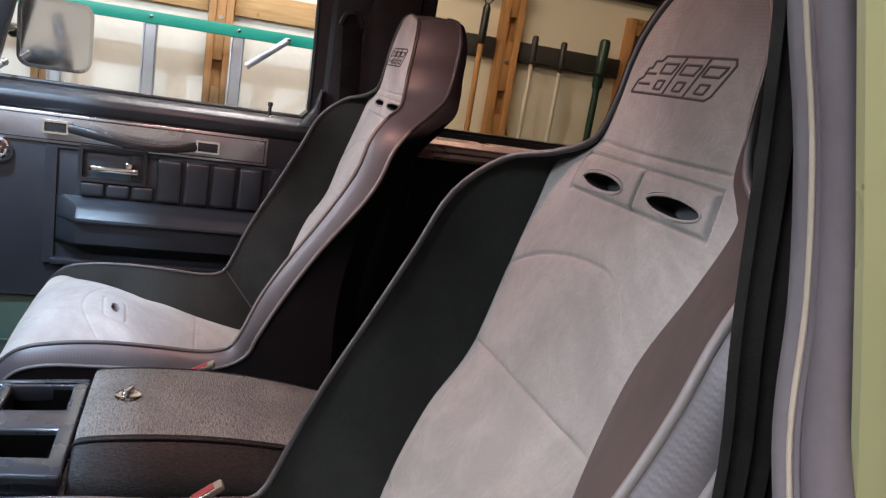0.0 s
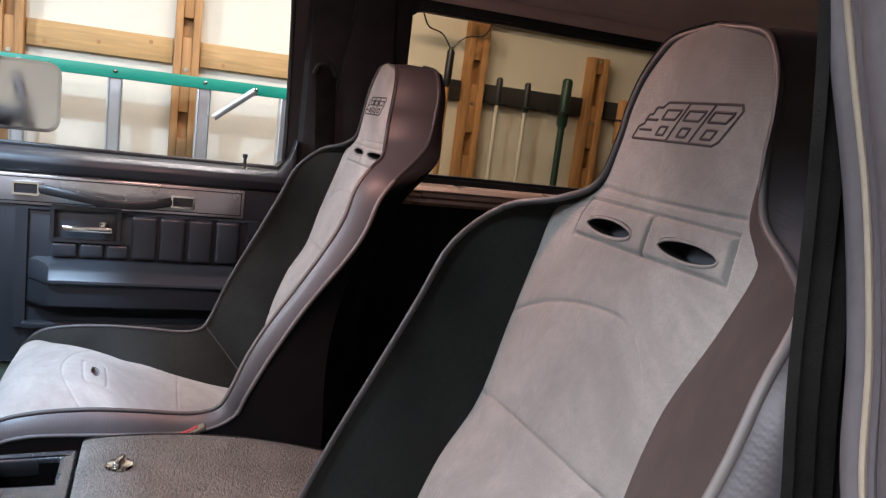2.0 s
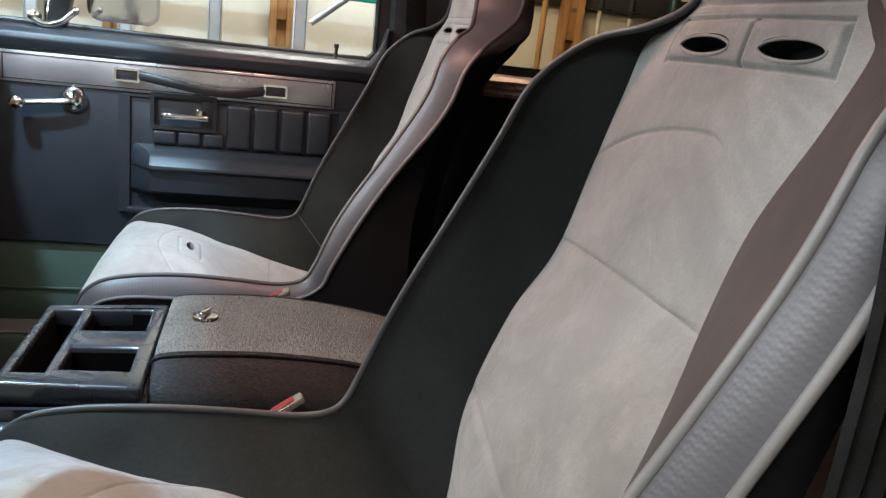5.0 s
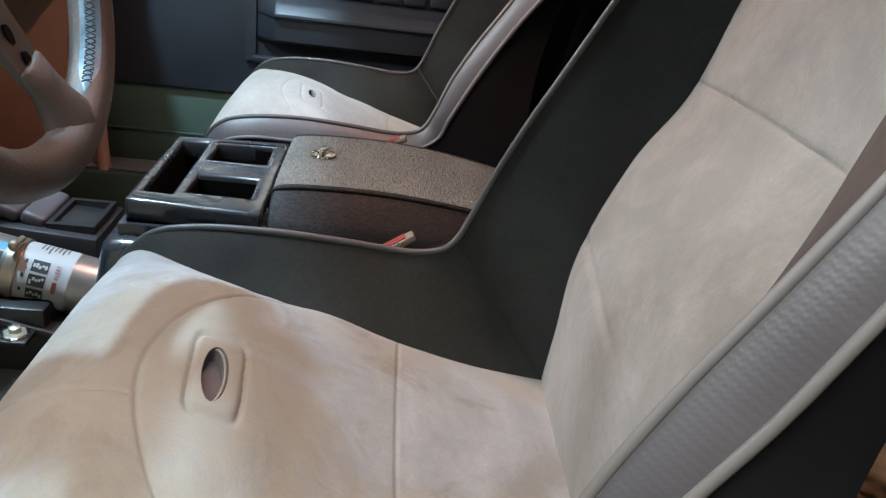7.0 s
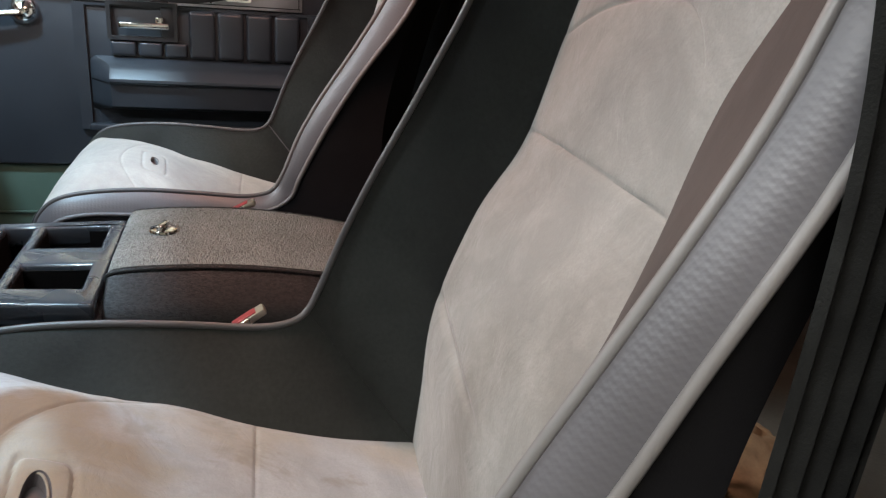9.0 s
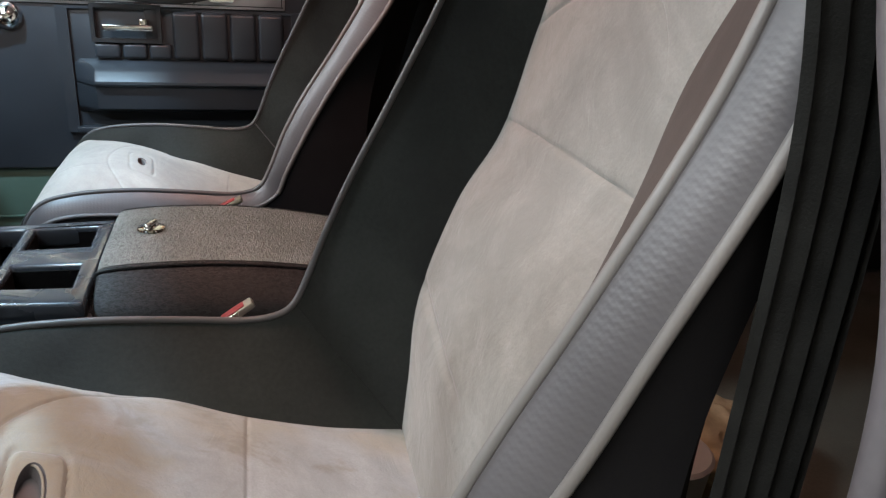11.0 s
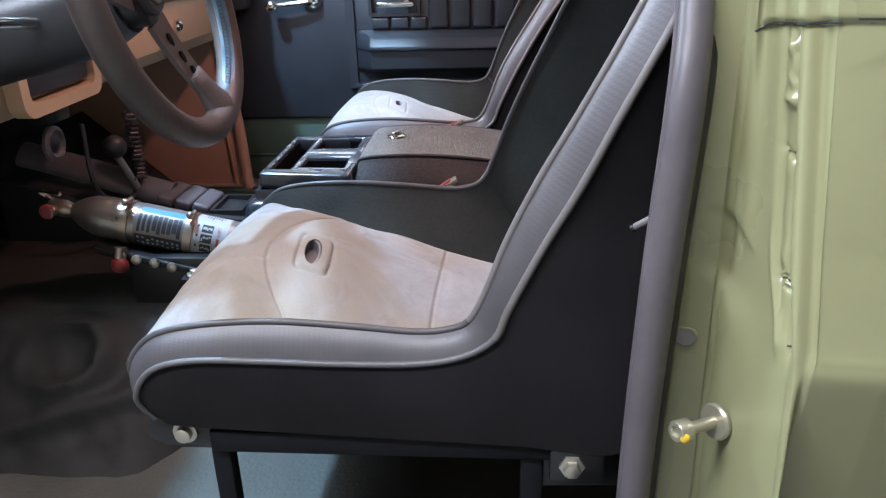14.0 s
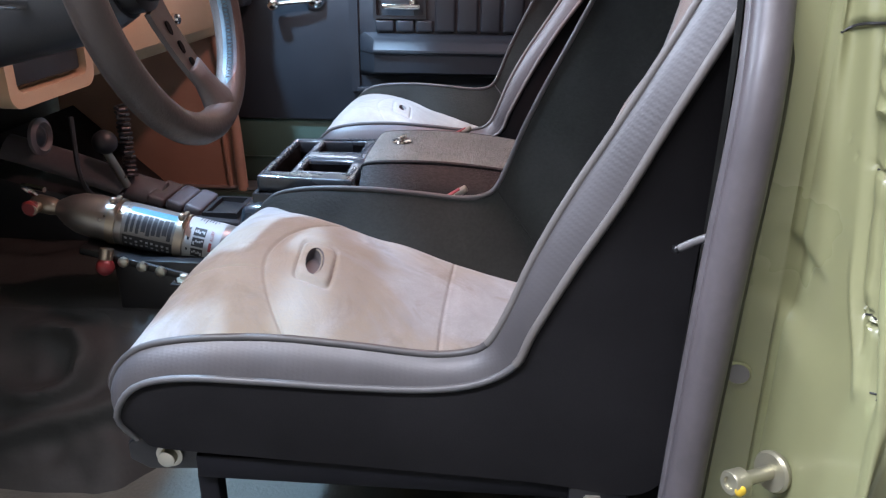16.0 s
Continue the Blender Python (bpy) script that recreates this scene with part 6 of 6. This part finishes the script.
word.body = "ALERT"
holder = bpy.data.objects.new("alert", word)
bm = bmesh.new()
bm.from_mesh(holder.to_mesh())
holder.to_mesh_clear()
bpy.data.objects.remove(holder)
wide = max(v.co.x for v in bm.verts)
for v in bm.verts:
    v.co = on_bottle(0.2435 - 0.0075 * v.co.y, 62 - 28 * v.co.x / wide, 0.0355)
part("word", bm, "red", ext, "red word ALERT on the label")
for d in (0.088, 0.192):
    clamp = part("clamp", lathe([(d - 0.0065, 0.0355), (d - 0.0065, 0.0370), (d + 0.0065, 0.0370), (d + 0.0065, 0.0355)], A, B, 36), "brass", ext, "bright band clamp")
    c = on_bottle(d, 20, 0.043)
    part("clamp_screw", join(rod(c - Vector((0, 0.012, 0)), c + Vector((0, 0.014, 0)), 0.004, n=10), ball(c + Vector((0, -0.008, 0.002)), 0.0062, 12)), "brass", clamp)
part("valve", join(lathe([(-0.045, 0.010), (-0.038, 0.014), (-0.016, 0.014), (-0.004, 0.011)], A, B, 16), rod(A - u * 0.03, A - u * 0.03 + Vector((0, -0.03, 0)), 0.008)), "brass", ext, "brass valve")
part("gauge", lathe([(0, 0.011), (0.009, 0.0125), (0.012, 0.0095)], A - u * 0.035 + Vector((0, -0.018, 0)), A - u * 0.035 + Vector((0, -0.06, 0)), 20), "red", ext, "red gauge cap")
part("trigger", tube(spline([tuple(A - u * 0.035 + Vector((0, 0, 0.01))), tuple(A - u * 0.05 + Vector((0, -0.01, 0.028))), tuple(A - u * 0.01 + Vector((0, -0.02, 0.034)))], 5), 0.004, 8), "chrome", ext)
br = thing("extinguisher_bracket", (0.02, -0.12, 0.24), "black steel bracket holding the extinguisher", "bracket")
part("cradle", turned(box(-0.10, 0.17, -0.030, 0.030, -0.012, 0.0, 0.003), pose(0.03, -0.135, 0.316, 0, 13, 0)), "dark_metal", br)
part("foot", box(-0.02, 0.12, -0.16, -0.10, 0.235, 0.318, 0.004), "dark_metal", br)
for x in (0.0, 0.028, 0.056):
    part("nut", lathe([(0, 0.008), (0.006, 0.008), (0.008, 0.005)], (x, -0.165, 0.318 - 0.23 * x), (x, -0.25, 0.318 - 0.23 * x), 8), "zinc", br)
part("tab", box(0.078, 0.112, -0.192, -0.160, 0.290, 0.296, 0.002), "dark_metal", br)
bolt = part("tab_bolt", lathe([(0, 0.0125), (0.002, 0.0130), (0.0032, 0.0120), (0.0034, 0.0070), (0.009, 0.0066), (0.010, 0.0052)], (0.095, -0.176, 0.296), (0.095, -0.176, 0.4), 6), "zinc", br, "bright bolt")
part("washer", lathe([(0, 0.0145), (0.0018, 0.0150), (0.0026, 0.0142)], (0.095, -0.176, 0.2955), (0.095, -0.176, 0.4), 28), "chrome", bolt)
part("pull_knob", ball((-0.026, -0.174, 0.312), 0.0135, 16), "red", br, "red pull knob")
part("knob_collar", rod((-0.026, -0.170, 0.322), (-0.024, -0.165, 0.338), 0.010), "brass", br)
# floor shifter housing ahead of the console
sh = thing("floor_shifter", (-0.02, 0.10, 0.26), "black ribbed floor shifter housing on the tunnel", "shifter")
part("housing", prism([(-0.36, 0.25), (-0.36, 0.385), (-0.24, 0.357), (-0.06, 0.319), (0.105, 0.307), (0.105, 0.23)], "y", 0.045, 0.165, 0.006, 2), "black_plastic", sh)
part("grip_bar", tube(spline([(-0.33, 0.10, 0.418), (-0.22, 0.10, 0.388), (-0.12, 0.10, 0.355), (-0.05, 0.10, 0.335)], 5), 0.026, 12, flat=0.55), "rubber", sh)
for i in range(3):
    part("rib", turned(box(-0.016, 0.016, -0.046, 0.046, -0.006, 0.014, 0.006, 3), pose(-0.050 + 0.033 * i, 0.105, 0.332 - 0.008 * i, 0, 20, 0)), "rubber", sh)
part("gate_frame", ring([(0.035, 0.058), (0.098, 0.058), (0.098, 0.152), (0.035, 0.152)], [(0.042, 0.066), (0.091, 0.066), (0.091, 0.144), (0.042, 0.144)], "z", 0.305, 0.319), "black_plastic", sh)
# things under the dash
sp = thing("dash_speaker", (-0.13, -0.09, 0.47), "round black vent under the dash", "vent")
part("ring", lathe([(0, 0.028), (0.006, 0.029), (0.010, 0.022), (0.004, 0.018)], (-0.145, -0.09, 0.487), (0.0, -0.09, 0.487), 24), "rubber", sp)
part("core", lathe([(0.0, 0.018), (0.006, 0.010), (0.008, 0.003)], (-0.143, -0.09, 0.487), (0.0, -0.09, 0.487), 18), "dark_metal", sp)
coil = [(-0.10 + 0.010 * math.cos(i * 1.2), 0.09 + 0.010 * math.sin(i * 1.2), 0.50 - 0.0016 * i) for i in range(80)]
cable = thing("coiled_cable", (-0.10, 0.09, 0.37), "coiled black cable hanging under the dash", "cable")
part("coil", tube(coil, 0.003, 6), "ink", cable)
part("loop", tube(spline([(-0.10, 0.09, 0.375), (-0.11, 0.06, 0.345), (-0.12, 0.01, 0.355), (-0.13, -0.02, 0.40), (-0.135, -0.01, 0.50)], 6), 0.004, 6), "ink", cable)
lev = thing("transfer_lever", (-0.12, 0.05, 0.36), "black knob and bright lever under the dash", "lever")
part("knob", ball((-0.115, 0.045, 0.445), 0.021, 16), "ink", lev)
part("lever_arm", rod((-0.115, 0.045, 0.43), (-0.10, 0.07, 0.36), 0.007), "zinc", lev)
for i, (x, y) in enumerate(((-0.36, -0.28), (-0.38, -0.42))):
    pd = thing("pedal", (x, y, 0.16), "black rubber pedal hanging under the dash", "pedal", "pedals")
    part("pad", turned(box(-0.012, 0.012, -0.045, 0.045, -0.035, 0.035, 0.008, 3), pose(x, y, 0.22, 0, -25, 0)), "rubber", pd)
    part("arm", tube(spline([(x - 0.01, y, 0.24), (x - 0.06, y, 0.36), (x - 0.10, y, 0.55)], 5), 0.011, 8), "dark_metal", pd)
rnd = random.Random(11)
for i in range(7):
    y0, x0 = rnd.uniform(-0.55, 0.0), rnd.uniform(-0.34, -0.2)
    w = thing("wire_loom", (x0, y0, 0.40), "black wiring hanging under the dash", "cable", "wires under the dash")
    part("wire", tube(spline([(x0 - 0.05, y0 - 0.1, 0.54), (x0, y0 - 0.04, 0.45 - rnd.uniform(0, 0.1)), (x0 + 0.02, y0 + 0.05, 0.46 - rnd.uniform(0, 0.12)), (x0 - 0.04, y0 + 0.14, 0.54)], 6), rnd.uniform(0.004, 0.008), 7), "ink", w)

# crumpled edge of the mat, pushed up against the tunnel
bm, rows = bmesh.new(), []
for i in range(49):
    u = i / 48
    row = []
    for j in range(41):
        v = j / 40
        x, y, z = -0.36 + 0.46 * u, -0.165 - 0.22 * v, 0.232 - 0.185 * v
        r = math.hypot(x + 0.115, (y + 0.235) * 1.5)
        lift = 0.034 * math.exp(-(((r - 0.075 - 0.01 * math.sin(9 * u)) / 0.017) ** 2)) * soft(x + 0.14, 0.02)
        lift += 0.022 * math.exp(-(((y + 0.31 - 0.25 * (x + 0.1)) / 0.014) ** 2)) + 0.010 * noise.noise(Vector((x * 16, y * 20, 2.2))) + 0.004 * noise.noise(Vector((x * 45, y * 50, 5.2)))
        fade = min(1.0, 6 * u, 6 * (1 - u), 6 * v + 0.1, 6 * (1 - v))
        row.append(bm.verts.new((x, y - 0.7 * lift * fade, z + 0.006 + 0.7 * lift * fade - 0.09 * (1 - min(1.0, 5 * u, 5 * (1 - u))) ** 2)))
    rows.append(row)
for p, q in zip(rows, rows[1:]):
    for j in range(40):
        bm.faces.new((p[j], p[j + 1], q[j + 1], q[j]))
solid("floor_mat", bm, "tunnel_mat", "crumpled black rubber mat bunched against the tunnel", "mat", angle=60)

# ---- belt and clutter behind the driver's seat ----
belt = thing("seat_belt", (0.72, -0.665, 0.10), "black seat belt webbing hanging by the door post", "seat belt")
edge = fine([(0.640, 1.10), (0.672, 0.96), (0.690, 0.83), (0.704, 0.74), (0.704, 0.60), (0.700, 0.45), (0.70, 0.15)], 6)
bm, rows = bmesh.new(), []
for x, z in edge:
    rows.append([bm.verts.new((x + 0.045 * k / 32, -0.664 - 0.0040 * math.sin(k * math.pi / 4) - 0.004 * (k / 32), z)) for k in range(33)])
for p, q in zip(rows, rows[1:]):
    for k in range(32):
        bm.faces.new((p[k], p[k + 1], q[k + 1], q[k]))
part("webbing", bm, "belt", belt, "black ribbed webbing", angle=60)
part("anchor", tube(spline([(0.63, -0.66, 1.10), (0.65, -0.67, 1.115), (0.69, -0.665, 1.10)], 4), 0.008, 8), "dark_metal", belt)
hook = thing("belt_hook", (0.69, -0.67, 0.57), "small dull grey metal hook beside the door post", "hook")
part("bar", tube(spline([(0.722, -0.712, 0.604), (0.708, -0.698, 0.593), (0.695, -0.684, 0.581), (0.686, -0.675, 0.5715)], 5), 0.0029, 10), "dull_steel", hook)
part("tip", ball((0.6845, -0.6722, 0.5695), 0.0034, 12), "dark_metal", hook)
cover = thing("belt_cover", (0.72, -0.67, 0.35), "grey moulded belt retractor cover by the door post", "belt cover")
part("shell", prism([(0.712, 0.20), (0.708, 0.540), (0.715, 0.562), (0.732, 0.572), (0.748, 0.556), (0.752, 0.20)], "y", -0.700, -0.676, 0.006, 3), "rubber", cover)
rag = thing("paper_bag", (1.19, -0.02, FLOOR), "crumpled tan paper on the floor behind the seat", "paper")
bm = bmesh.new()
bmesh.ops.create_icosphere(bm, subdivisions=5, radius=0.088)
for v in bm.verts:
    v.co *= 1 + 0.30 * (abs(noise.noise(v.co * 14)) + 0.7 * abs(noise.noise(v.co * 30)) + 0.4 * abs(noise.noise(v.co * 62)))
    v.co.z = max(-0.04, v.co.z * 0.65)
bm.transform(Matrix.Translation((1.19, -0.04, FLOOR + 0.04)))
part("paper", bm, "cardboard", rag, angle=40)
tub = thing("white_tub", (1.06, -0.13, FLOOR), "white plastic tub on the floor behind the seat", "tub")
part("wall", lathe([(0, 0.05), (0.105, 0.060), (0.110, 0.063), (0.115, 0.058)], (1.06, -0.13, FLOOR), (1.06, -0.13, 1), 24), "white", tub)
